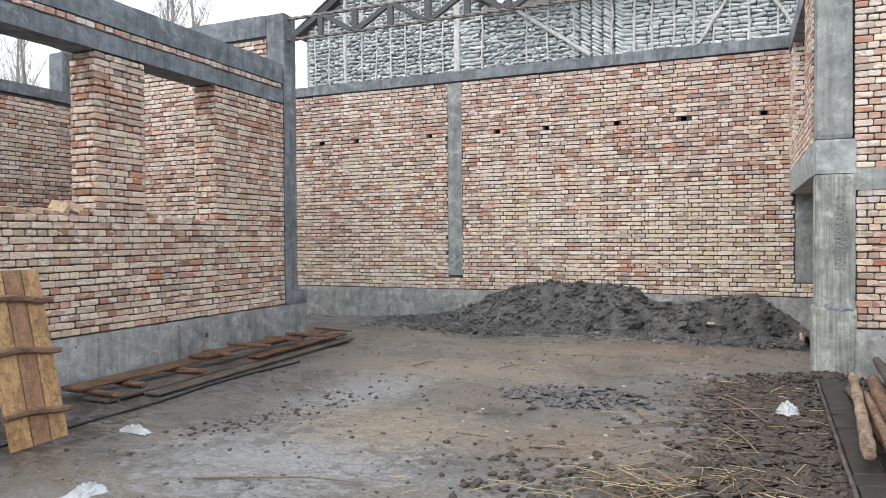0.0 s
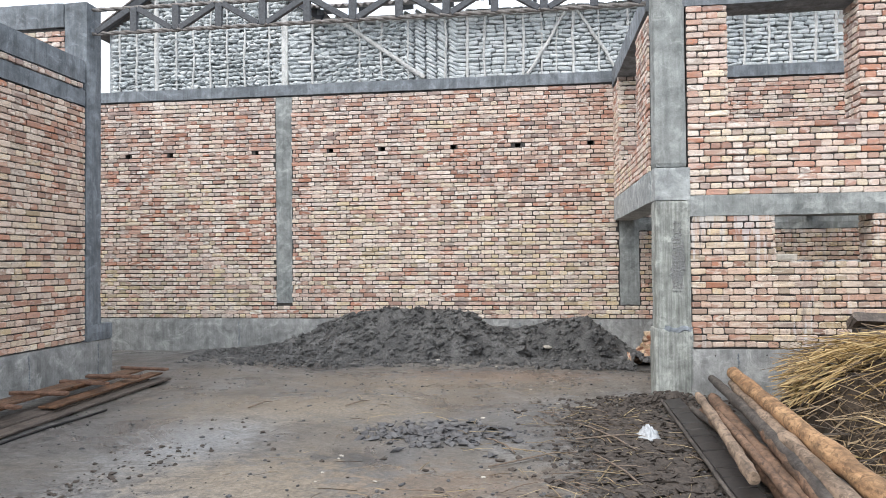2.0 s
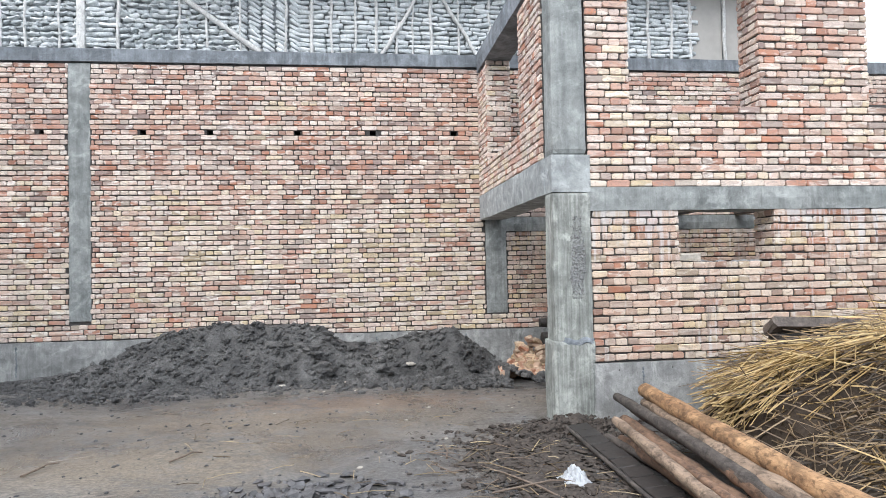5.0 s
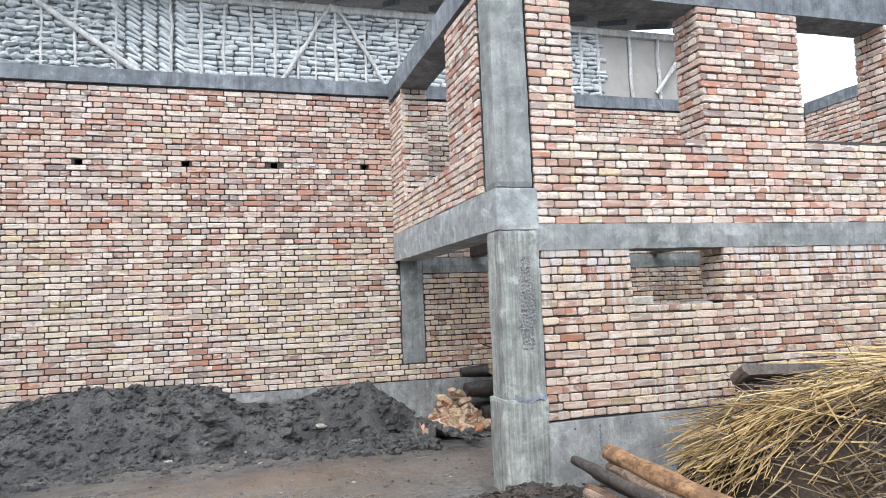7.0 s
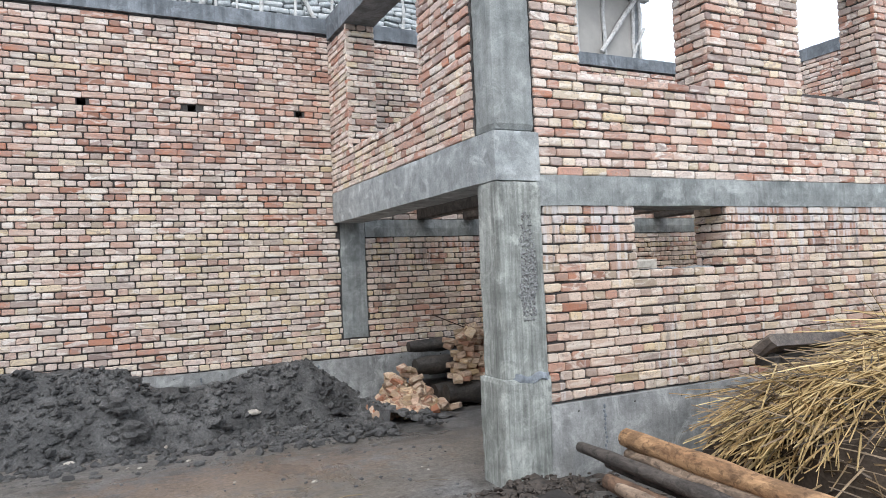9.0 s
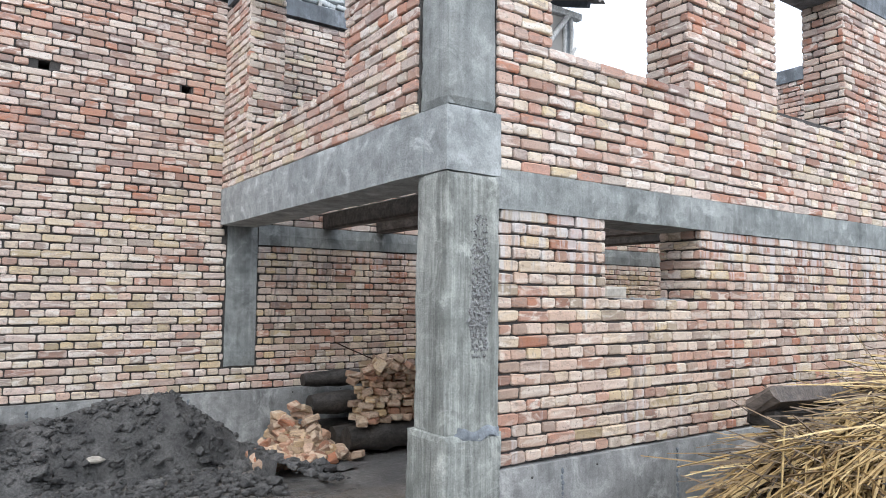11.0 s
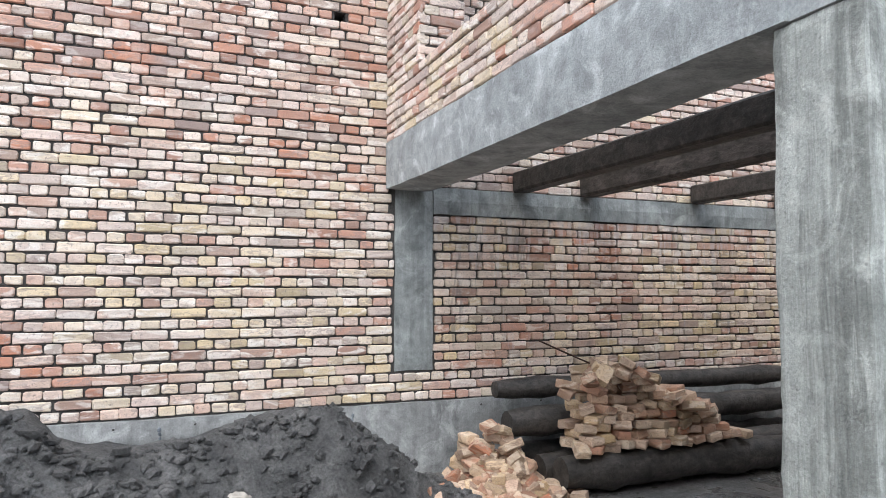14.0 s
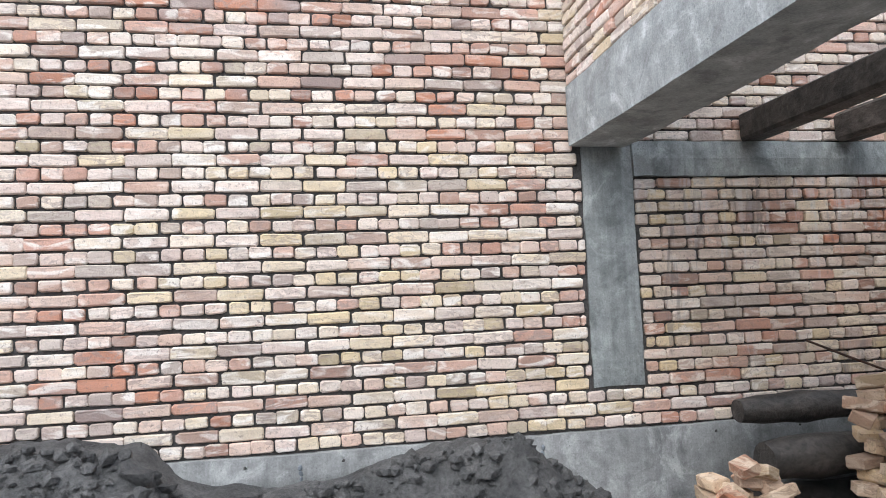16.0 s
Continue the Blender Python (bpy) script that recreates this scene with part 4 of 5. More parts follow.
def mud_house():
    house = empty_thing("mud_brick_house", "old timber-framed house with grey mud-brick infill behind the wall", "house")
    line = [(GX0, -0.05), (7.2, -0.05), (7.2, EAVE - 0.14), (GX1, EAVE - 0.14), (GPX, GPZ - 0.02), (GX0, 6.7)]
    wall = Buf()
    k = len(line)
    wall.add([(x, HY + 0.03, z) for x, z in line] + [(x, HY + 0.3, z) for x, z in line],
             [tuple(range(k)), tuple(range(2 * k - 1, k - 1, -1))] + [(i, i + k, (i + 1) % k + k, (i + 1) % k) for i in range(k)])
    wall_ob = wall.ob("wall", MUD_BACK, house)
    rounds = [mud_lump_mesh(i, False) for i in range(8)]
    flats = [mud_lump_mesh(i, True) for i in range(8)]
    joined_v, joined_f, count = [], [], 0
    r = random.Random(5)

    def lay(x, z, ang, round_one, sx, sz):
        nonlocal count
        m = Matrix.LocRotScale((x, HY + r.uniform(-0.015, 0.012), z), Euler((r.uniform(-0.2, 0.2), ang + r.uniform(-0.16, 0.16), r.uniform(-0.2, 0.2))), (sx, 1, sz))
        me = r.choice(rounds if round_one else flats)
        if -2.2 < x < 1.2 and z < 6.2 and count < 300:
            o = new("mud_brick", me)
            o.parent = wall_ob
            o.matrix_basis = m
            count += 1
            return
        off = sum(len(q) for q in joined_v)
        joined_v.append([tuple(m @ v.co) for v in me.vertices])
        joined_f.extend(tuple(q + off for q in p.vertices) for p in me.polygons)

    z = 5.0
    while z < 8.2:
        x = GX0 + 0.1
        while x < -3.35:
            w = r.uniform(0.14, 0.2)
            if z < house_top(x) - 0.05:
                if -5.72 < x < -5.3:
                    lay(x, z, 0, False, 0.85, 1.0)
                else:
                    lay(x + w / 2, z + r.uniform(-0.02, 0.02), 0, True, w / 0.155 * 0.95, r.uniform(0.85, 1.15))
            x += w
        z += 0.086
    z = 5.0
    while z < EAVE - 0.1:
        x = -2.25 + r.uniform(-0.1, 0)
        while x < 4.95:
            w = r.uniform(0.2, 0.3)
            lay(x + w / 2, z, 0, False, w / 0.28, r.uniform(0.85, 1.1))
            x += w
        for q in range(5):
            lay(-3.22 + q * 0.23, z + 0.1 * q % 0.09, radians(33), False, 0.85, 0.9)
        z += 0.083
    me = bpy.data.meshes.new("mud_brickwork")
    me.from_pydata([p for q in joined_v for p in q], [], joined_f)
    me.materials.append(MUD_JOINED)
    me.polygons.foreach_set("use_smooth", [True] * len(me.polygons))
    o = tagged(new("mud_brickwork", me), kind="stuff")
    o.parent = wall_ob

    def pole(name, x0, z0, x1, z1, rad, y=HY - 0.05):
        b = Buf()
        k = 7
        pts = [(x0 + (x1 - x0) * i / k + r.uniform(-0.018, 0.018), y + r.uniform(-0.008, 0.008), z0 + (z1 - z0) * i / k) for i in range(k + 1)]
        b.tube(pts, [rad * r.uniform(0.82, 1.15) for _ in pts], 7)
        b.ob(name, WEATHERED, house, smooth=True)

    for x, rad in ((-9.56, 0.025), (-9.16, 0.025), (-8.71, 0.05), (-8.26, 0.022), (-7.88, 0.025), (-7.49, 0.026), (-7.11, 0.022), (-6.73, 0.025), (-6.2, 0.024),
                   (-5.24, 0.03), (-4.26, 0.024), (-3.79, 0.024), (-3.24, 0.02), (-2.45, 0.025), (-2.02, 0.032), (-1.67, 0.026), (-1.26, 0.024),
                   (-0.89, 0.028), (-0.53, 0.022), (-0.23, 0.018), (0.09, 0.032), (0.59, 0.022), (1.15, 0.024), (1.7, 0.024), (2.3, 0.028), (2.85, 0.024),
                   (3.33, 0.028), (3.78, 0.024), (4.16, 0.032), (4.62, 0.03)):
        pole("stud", x, 5.0, x, house_top(x) - 0.05, rad)
    Buf().box(-5.92, -5.78, HY - 0.08, HY + 0.03, 4.9, 7.0, bevel=0.015).ob("post", WEATHERED, house)
    pole("brace", -4.75, 6.75, -2.9, 5.42, 0.05, HY - 0.07)
    pole("brace", -0.8, 5.4, 0.02, 6.75, 0.035, HY - 0.08)
    pole("brace", 0.1, 6.75, 0.95, 5.4, 0.032, HY - 0.08)
    for a, b in ((4.95, 5.64), (5.70, 6.26), (6.31, 6.98)):
        Buf().box(a, b, HY - 0.01, HY + 0.02, 4.8, 6.62, bevel=0.004).ob("sheathing_panel", PLY, house, "plain grey sheathing panel")
    for x in (4.98, 5.67, 6.28, 6.96, 7.13):
        pole("stud", x, 4.9, x, 6.62, 0.036, HY - 0.04)
    pole("brace", 6.15, 5.55, 7.05, 6.66, 0.045, HY - 0.09)
    pole("brace", 6.9, 5.5, 7.2, 6.1, 0.03, HY - 0.06)
    Buf().box(-5.2, 7.35, HY - 0.1, HY + 0.04, 6.62, 6.74, bevel=0.012).ob("eave_plate", WEATHERED, house)
    roof = Buf()
    nx, x0, x1 = 640, -5.3, 7.45
    vs = []
    for i in range(nx + 1):
        x = x0 + (x1 - x0) * i / nx
        dz = 0.028 * math.sin(2 * math.pi * x / 0.15)
        vs += [(x, HY - 0.55, 6.83 + dz), (x, HY + 4.5, 8.7 + dz), (x, HY - 0.55, 6.815 + dz), (x, HY + 4.5, 8.685 + dz)]
    fs = []
    for i in range(nx):
        a, b = 4 * i, 4 * i + 4
        fs += [(a, b, b + 1, a + 1), (a + 2, a + 3, b + 3, b + 2), (a, a + 2, b + 2, b)]
    roof_ob = roof.add(vs, fs).ob("roof", ROOF_SHEET, house, "corrugated grey roofing sheets")
    for i in range(15):
        x = -5.0 + i * 0.87
        b = Buf().add([], [])
        b.box(-0.035, 0.035, -0.5, 0.6, -0.05, 0.05, m=Matrix.Translation((x, HY + 0.05, 6.93)) @ Matrix.Rotation(radians(20.5), 4, "X"))
        b.ob("rafter", ROOF_DARK, house)
    for xa, za, xb, zb in ((GX0 - 0.3, 6.60, GPX, GPZ + 0.12), (GX1 + 0.25, EAVE - 0.1, GPX, GPZ + 0.12)):
        d = Vector((xb - xa, 0, zb - za))
        ang = math.atan2(d.z, abs(d.x)) * (1 if d.x > 0 else -1)
        m = Matrix.Translation(((xa + xb) / 2, HY - 0.12, (za + zb) / 2)) @ Matrix.Rotation(-ang, 4, "Y")
        Buf().box(-d.length / 2, d.length / 2, -0.03, 0.03, -0.09, 0.09, bevel=0.008, m=m).ob("bargeboard", ROOF_DARK, house)
        Buf().box(-d.length / 2, d.length / 2, -0.05, 3.0, 0.09, 0.115, m=m).ob("gable_roof", ROOF_SHEET, house)
    return house


mud_house()


# ---- the roof truss across the yard ----
def roof_truss():
    t = empty_thing("roof_truss", "long dark steel lattice girder spanning between two columns", "truss")
    xa, xb = -6.86, 0.70

    def at(x, z):
        k = (x - xa) / (xb - xa)
        return Vector((x, 9.36 - 0.12 * k, z - 0.05 * k))

    for zc, nm in ((4.93, "bottom_chord"), (5.27, "top_chord")):
        b = Buf()
        for ph in (0.0, math.pi):
            pts = []
            for i in range(170):
                x = xa + (xb - xa) * i / 169
                pts.append(at(x, zc) + Vector((0, 0.014 * math.cos(x * 17 + ph), 0.013 * math.sin(x * 17 + ph))))
            b.tube(pts, 0.021, 6)
        b.ob(nm, TRUSS_CHORD, t, smooth=True)
    n = 12
    step = (xb - xa) / n

    def strip(nm, p, q, w):
        d = q - p
        m = Matrix.Translation((p + q) / 2) @ Matrix.Rotation(-math.atan2(d.z, d.x), 4, "Y")
        Buf().box(-d.length / 2, d.length / 2, -0.03, 0.03, -w / 2, w / 2, bevel=0.006, m=m).ob(nm, TRUSS_STEEL, t)

    for i in range(1, n):
        x = xa + i * step
        strip("web_post", at(x, 4.93), at(x, 5.27), 0.10)
    for i in range(n):
        x = xa + i * step
        if i % 2:
            strip("diagonal", at(x + 0.06, 5.25), at(x + step - 0.06, 4.95), 0.08)
        else:
            strip("diagonal", at(x + 0.06, 4.95), at(x + step - 0.06, 5.25), 0.08)
    return t


roof_truss()

# ---- floor joists in the open bay ----
for x, wdt, mt in ((2.0, 0.17, CHARRED), (2.72, 0.17, BARK_DARK), (4.05, 0.16, CHARRED), (5.2, 0.16, GREY_PLANK), (6.3, 0.16, CHARRED)):
    b = Buf()
    b.box(x - wdt / 2, x + wdt / 2, 9.2, 13.179, 2.43, 2.62, bevel=0.02, jit=0.006)
    tagged(b.ob("floor_joist", mt), "blackened old timber joist laid across the bay", "joist", group="joists over the open bay")

# ---- the heap of dark soil ----
HEAP = [(-7.2, 0.02), (-6.2, 0.07), (-5.5, 0.14), (-5.0, 0.30), (-4.4, 0.60), (-3.8, 0.73), (-2.9, 0.75), (-2.2, 0.76), (-1.85, 0.71), (-1.62, 0.50),
        (-1.2, 0.42), (-0.7, 0.46), (-0.35, 0.57), (-0.05, 0.63), (0.25, 0.56), (0.55, 0.40), (0.85, 0.16), (1.2, 0.04), (1.7, 0.02)]


def heap_top(x):
    return float(np.interp(x, [p[0] for p in HEAP], [p[1] for p in HEAP]))


def heap_height(x, y):
    top = heap_top(x)
    foot = 12.02 + 0.35 * max(0, x + 1.5) / 2 + 0.18 * noise.noise(Vector((x * 1.3, 0, 9))) + 0.4 * (0.8 - min(0.8, top))
    crest = 12.72
    k = (y - foot) / (crest - foot)
    k = max(0.0, min(1.0, k))
    base = top * (k ** 0.8) * (1.0 + (0.04 if y > crest else 0))
    rough = 0.10 * noise.noise(Vector((x * 2.2, y * 2.2, 1))) + 0.085 * noise.noise(Vector((x * 5.5, y * 5.5, 2))) + 0.05 * noise.noise(Vector((x * 13, y * 13, 3))) + 0.018 * noise.noise(Vector((x * 29, y * 29, 4)))
    rough += 0.10 * (0.35 - abs(noise.noise(Vector((x * 3.1, y * 3.6, 12))))) + 0.05 * (0.3 - abs(noise.noise(Vector((x * 8.3, y * 8.3, 15)))))
    lumpy = 0.82 * rough * min(1.0, k * 2.5) * min(1.0, 0.25 + top * 1.4)
    if y > 12.8:
        lumpy *= 0.45
    return base + lumpy - 0.05 * (1 - min(1, k * 8)) - 0.01


def soil_heap():
    xs, ys = np.arange(-7.2, 1.7, 0.035), np.arange(11.7, 13.19, 0.035)
    vs = [(x, y + (0.05 * noise.noise(Vector((x * 4, y * 4, 8)))), heap_height(x, y)) for y in ys for x in xs]
    w = len(xs)
    fs = [(j * w + i, j * w + i + 1, (j + 1) * w + i + 1, (j + 1) * w + i) for j in range(len(ys) - 1) for i in range(w - 1)]
    o = Buf().add(vs, fs).ob("soil_heap", SOIL, smooth=True)
    tagged(o, "long heap of dark wet soil dumped against the brick wall", "soil heap")
    r = random.Random(3)
    b = Buf()
    for _ in range(5600):
        x = r.uniform(-6.8, 1.4)
        y = r.uniform(11.6, 12.85) if r.random() < 0.8 else r.uniform(11.2, 12.2)
        s = r.choice((0.011, 0.013, 0.016, 0.02, 0.026, 0.034, 0.048)) * r.uniform(0.7, 1.3)
        z = max(heap_height(x, y), 0.0)
        b.lump((x, y, z + s * 0.3), (s * r.uniform(0.8, 1.3), s, s * r.uniform(0.6, 0.9)), 0.35)
    tagged(b.ob("soil_clods", SOIL), "scattered clods of dark soil", "clods", kind="stuff")


soil_heap()
for x, y, s in ((-1.78, 12.15, 0.15), (-1.95, 12.3, 0.13), (-0.95, 12.35, 0.09), (-2.6, 12.05, 0.09), (-3.4, 12.0, 0.08), (-0.35, 12.45, 0.07)):
    b = Buf().lump((x, y, max(0, heap_height(x, y)) + s * 0.4), (s, s * 0.8, s * 0.72), 0.3, None, 3)
    tagged(b.ob("soil_clod", SOIL, smooth=False), "large clod of wet grey soil at the foot of the heap", "clod", group="clods of soil")
for x, y, s in ((-0.53, 12.48, 0.07), (-2.35, 11.95, 0.045), (-1.45, 12.1, 0.04)):
    b = Buf().lump((x, y, max(0, heap_height(x, y)) + s * 0.35), (s * 1.2, s, s * 0.5), 0.2, None, 2)
    tagged(b.ob("stone_chip", PALE_STONE), "pale flat stone lying on the soil", "stone", group="pale stones")



def dirt_spill():
    """Crumbled dirt thrown up round the foot of the corner column."""
    r = random.Random(8)
    xs, ys = np.arange(0.1, 2.2, 0.05), np.arange(8.25, 9.0, 0.05)
    vs = []
    for y in ys:
        for x in xs:
            k = max(0.0, 1 - abs(x - 0.85) / 1.0) * max(0.0, min(1.0, (y - 8.3) / 0.5))
            vs.append((x, y, 0.13 * k * (0.8 + 0.9 * noise.noise(Vector((x * 6, y * 6, 3)))) - 0.035 * (1 - k) - 0.01))
    w = len(xs)
    fs = [(j * w + i, j * w + i + 1, (j + 1) * w + i + 1, (j + 1) * w + i) for j in range(len(ys) - 1) for i in range(w - 1)]
    o = Buf().add(vs, fs).ob("dirt_spill", MULCH, smooth=True)
    tagged(o, "low spill of crumbled wet dirt round the column foot", "dirt")
    b = Buf()
    for _ in range(420):
        x, y = r.gauss(0.75, 0.42), r.uniform(8.2, 8.9)
        s = r.choice((0.008, 0.012, 0.018, 0.026)) * r.uniform(0.8, 1.2)
        k = max(0.0, 1 - abs(x - 0.85) / 1.0) * max(0.0, min(1.0, (y - 8.3) / 0.5))
        b.lump((x, y, max(0.0, 0.11 * k) + s * 0.3), (s * r.uniform(0.8, 1.5), s, s * 0.7), 0.4)
    tagged(b.ob("dirt_crumbs", MULCH), "crumbs of wet dirt at the column foot", "dirt", kind="stuff")


dirt_spill()

# ---- blackened logs and the pile of salvaged bricks ----


def log(name, a, b, r0, r1, mat, label, group="", bend=0.03, seed=0):
    r = random.Random(seed)
    a, b = Vector(a), Vector(b)
    k = 22
    side = Vector((r.uniform(-1, 1), 0, r.uniform(-0.3, 0.3))) * bend
    pts = [a.lerp(b, i / k) + side * math.sin(math.pi * i / k) for i in range(k + 1)]
    rad = [(r0 + (r1 - r0) * i / k) * (1 + 0.05 * math.sin(i * 1.7 + seed) + r.uniform(-0.045, 0.045)) for i in range(k + 1)]
    for _ in range(4):
        rad[r.randrange(2, k - 1)] *= r.uniform(1.08, 1.16)
    rad = [q * 0.77 for q in rad]
    rad[0] *= 0.9
    random.seed(seed + 11)
    buf = Buf().tube(pts, rad, 14, True, 0.055)
    o = tagged(buf.ob(name, mat, smooth=True), label, "log", group)
    return o


for i, (a, b, ra, rb) in enumerate((((1.80, 12.22, 0.17), (4.9, 12.18, 0.15), 0.155, 0.15), ((1.58, 12.66, 0.48), (4.9, 12.72, 0.50), 0.135, 0.13),
                                    ((1.75, 12.45, 0.16), (4.9, 12.5, 0.2), 0.14, 0.13), ((1.62, 12.95, 0.71), (4.9, 12.95, 0.70), 0.095, 0.10),
                                    ((1.7, 12.92, 0.14), (4.9, 12.95, 0.14), 0.15, 0.14), ((1.9, 12.92, 0.42), (4.9, 12.98, 0.44), 0.13, 0.12))):
    log("charred_log", a, b, ra * 1.12, rb * 1.12, CHARRED, "blackened round log stacked in the open bay", "blackened logs", 0.02, 40 + i)

LOOSE = []
for i in range(6):
    random.seed(60 + i)
    LOOSE.append(Buf().box(-0.12, 0.12, -0.0575, 0.0575, -0.0325, 0.0325, bevel=0.009, jit=0.006).mesh("brick", LOOSE_BRICK))


def brick_pile():
    p = empty_thing("brick_pile", "untidy pile of salvaged pale bricks on blackened logs", "brick pile")
    r = random.Random(21)

    def put(x, y, z, rx, ry, rz, s=1.0):
        o = new("brick", r.choice(LOOSE))
        o.parent = p
        o.matrix_basis = Matrix.LocRotScale((x, y, z), Euler((rx, ry, rz)), (s, 1, 1))

    # rows of halves stacked on the front log
    for row in range(9):
        z = 0.355 + row * 0.069
        x0, x1 = 1.86 + row * 0.03 + (0.05 if row % 2 else 0), 3.5 - row * 0.11
        if row > 5:
            x1 -= 0.3
        for depth in range(2):
            x = x0 + r.uniform(0, 0.05)
            while x < x1:
                head = r.random() < 0.72
                s = r.uniform(0.45, 0.62) if not head else r.uniform(0.5, 0.95)
                w = 0.118 if head else 0.24 * s
                put(x + w / 2, 12.15 + row * 0.02 + depth * 0.2 + r.gauss(0, 0.022), z + r.gauss(0, 0.005), r.gauss(0, 0.14), r.gauss(0, 0.14),
                    (math.pi / 2 if head else 0) + r.gauss(0, 0.34), s)
                x += w + r.uniform(0.004, 0.045)
    for _ in range(40):
        x = r.uniform(1.85, 3.35)
        top = 0.36 + 0.62 * max(0.25, 1 - abs(x - 2.25) * 0.8)
        put(x, r.uniform(12.04, 12.36), top + r.uniform(-0.03, 0.07), r.uniform(-0.6, 0.6), r.uniform(-0.6, 0.6), r.uniform(0, 3.1), r.uniform(0.4, 0.7))
    # the lower spill
    for _ in range(150):
        x, y = r.gauss(1.36, 0.32), r.gauss(12.32, 0.17)
        if x < 0.88 or x > 1.95 or y > 12.8 or y < 11.95:
            continue
        h = 0.5 * math.exp(-((x - 1.36) / 0.27) ** 2 - ((y - 12.5) / 0.24) ** 2)
        put(x, y, 0.045 + h * r.uniform(0.3, 1.0), r.uniform(-0.8, 0.8), r.uniform(-0.8, 0.8), r.uniform(0, 3.1), r.uniform(0.4, 0.75))
    for i in range(6):
        for q in range(2):
            put(1.20 + q * 0.15 + r.uniform(-0.03, 0.03), 12.55 + r.uniform(-0.04, 0.04), 0.05 + i * 0.074, r.gauss(0, 0.12), r.gauss(0, 0.12), r.choice((0, 1.5)) + r.uniform(-0.3, 0.3), r.uniform(0.5, 0.75))
    return p


brick_pile()
tagged(Buf().tube([(1.78, 12.5, 1.15), (1.95, 12.45, 1.07), (2.12, 12.38, 0.99), (2.32, 12.3, 0.9)], 0.007, 6).ob("iron_rod", IRON), "thin rusty iron rod sticking out of the bricks", "rod")

# ---- logs in the yard ----
YARD = "logs piled in the yard"
log("log", (1.47, 8.47, 0.405), (1.16, 3.9, 0.34), 0.095, 0.098, BARK_GOLD, "thick peeled golden-brown log on top of the pile", YARD, 0.03, 1)
log("log", (1.33, 8.85, 0.28), (0.98, 4.6, 0.25), 0.06, 0.075, BARK_DARK, "dark weathered log with a split end", YARD, 0.03, 2)
log("log", (1.44, 8.42, 0.30), (1.02, 4.4, 0.30), 0.06, 0.085, BARK_PALE, "pale log with patches of peeling bark", YARD, 0.02, 3)
log("log", (1.23, 8.4, 0.14), (0.93, 4.4, 0.14), 0.085, 0.10, BARK_BROWN, "brown log with rough bark", YARD, 0.04, 4)
log("log", (0.98, 7.98, 0.245), (0.71, 5.2, 0.22), 0.052, 0.062, BARK_PALE, "thin pale stripped log", YARD, 0.02, 5)
log("log", (1.0, 7.5, 0.09), (0.87, 4.3, 0.09), 0.06, 0.07, BARK_BROWN, "thin brown log lying on the ground", YARD, 0.03, 6)
log("log", (1.20, 6.8, 0.27), (0.93, 4.2, 0.22), 0.065, 0.075, BARK_BROWN, "grey-brown log with rough bark", YARD, 0.03, 7)
log("log", (1.55, 8.0, 0.15), (1.42, 4.2, 0.15), 0.09, 0.10, BARK_DARK, "dark log under the golden one", YARD, 0.03, 8)
log("log", (1.0, 7.9, 0.10), (1.03, 7.1, 0.12), 0.05, 0.05, BARK_BROWN, "short brown offcut of a log", YARD, 0.01, 9)
log("log", (0.95, 8.1, 0.07), (1.15, 5.0, 0.08), 0.05, 0.055, BARK_DARK, "dark thin pole under the other logs", YARD, 0.03, 16)
log("log", (0.98, 7.2, 0.22), (0.80, 4.2, 0.20), 0.042, 0.05, BARK_BROWN, "thin brown pole with peeling bark", YARD, 0.03, 17)
log("log", (1.40, 8.6, 0.20), (1.22, 4.4, 0.18), 0.06, 0.07, BARK_DARK, "dark log wedged between the others", YARD, 0.02, 18)
log("log", (1.72, 5.58, 0.26), (2.95, 6.25, 0.52), 0.07, 0.075, BARK_BROWN, "brown log end beside the reeds", YARD, 0.01, 10)


def slatted_board():
    s = empty_thing("roofing_strip", "long black bitumen-covered board with cross seams lying on the ground", "board")
    a, b = Vector((0.83, 8.6, 0.07)), Vector((0.67, 4.2, 0.08))
    d = (b - a)
    n = 18
    ang = math.atan2(d.x, -d.y)
    for i in range(n):
        c = a.lerp(b, (i + 0.5) / n)
        L = d.length / n
        m = Matrix.Translation(c + Vector((0, 0, random.uniform(-0.004, 0.004)))) @ Matrix.Rotation(ang, 4, "Z") @ Matrix.Rotation(radians(-6 + random.uniform(-2, 2)), 4, "Y")
        Buf().box(-0.092, 0.092, -L / 2 + 0.006, L / 2 - 0.006, -0.012, 0.012, bevel=0.005, jit=0.003, m=m).ob("panel", ROOFING, s)
    for off, w, zz in ((-0.115, 0.018, 0.05), (0.105, 0.014, 0.04)):
        q = Buf()
        pts = [a.lerp(b, i / 12) + Vector((off + 0.003 * math.sin(i * 2.1), 0, zz - 0.06)) for i in range(13)]
        q.tube(pts, w, 6)
        q.ob("edge_pole", BARK_DARK, s, smooth=True)
    Buf().box(-0.09, 0.09, -d.length / 2, d.length / 2, -0.05, -0.014, m=Matrix.Translation((a + b) / 2) @ Matrix.Rotation(ang, 4, "Z")).ob("base_board", GREY_PLANK, s)
    return s


slatted_board()

# ---- the heap of reeds ----


def reed_height(x, y):
    top = float(np.interp(x, (1.84, 1.92, 2.05, 2.4, 2.9, 3.5, 4.2, 6.2), (0.0, 0.42, 0.68, 0.84, 0.94, 1.02, 1.10, 1.15)))
    side = float(np.interp(y, (4.7, 5.4, 6.1, 6.6, 6.9, 7.15, 7.9, 8.2, 8.45), (0.0, 0.14, 0.28, 0.42, 0.60, 0.97, 1.0, 0.72, 0.0)))
    return top * side


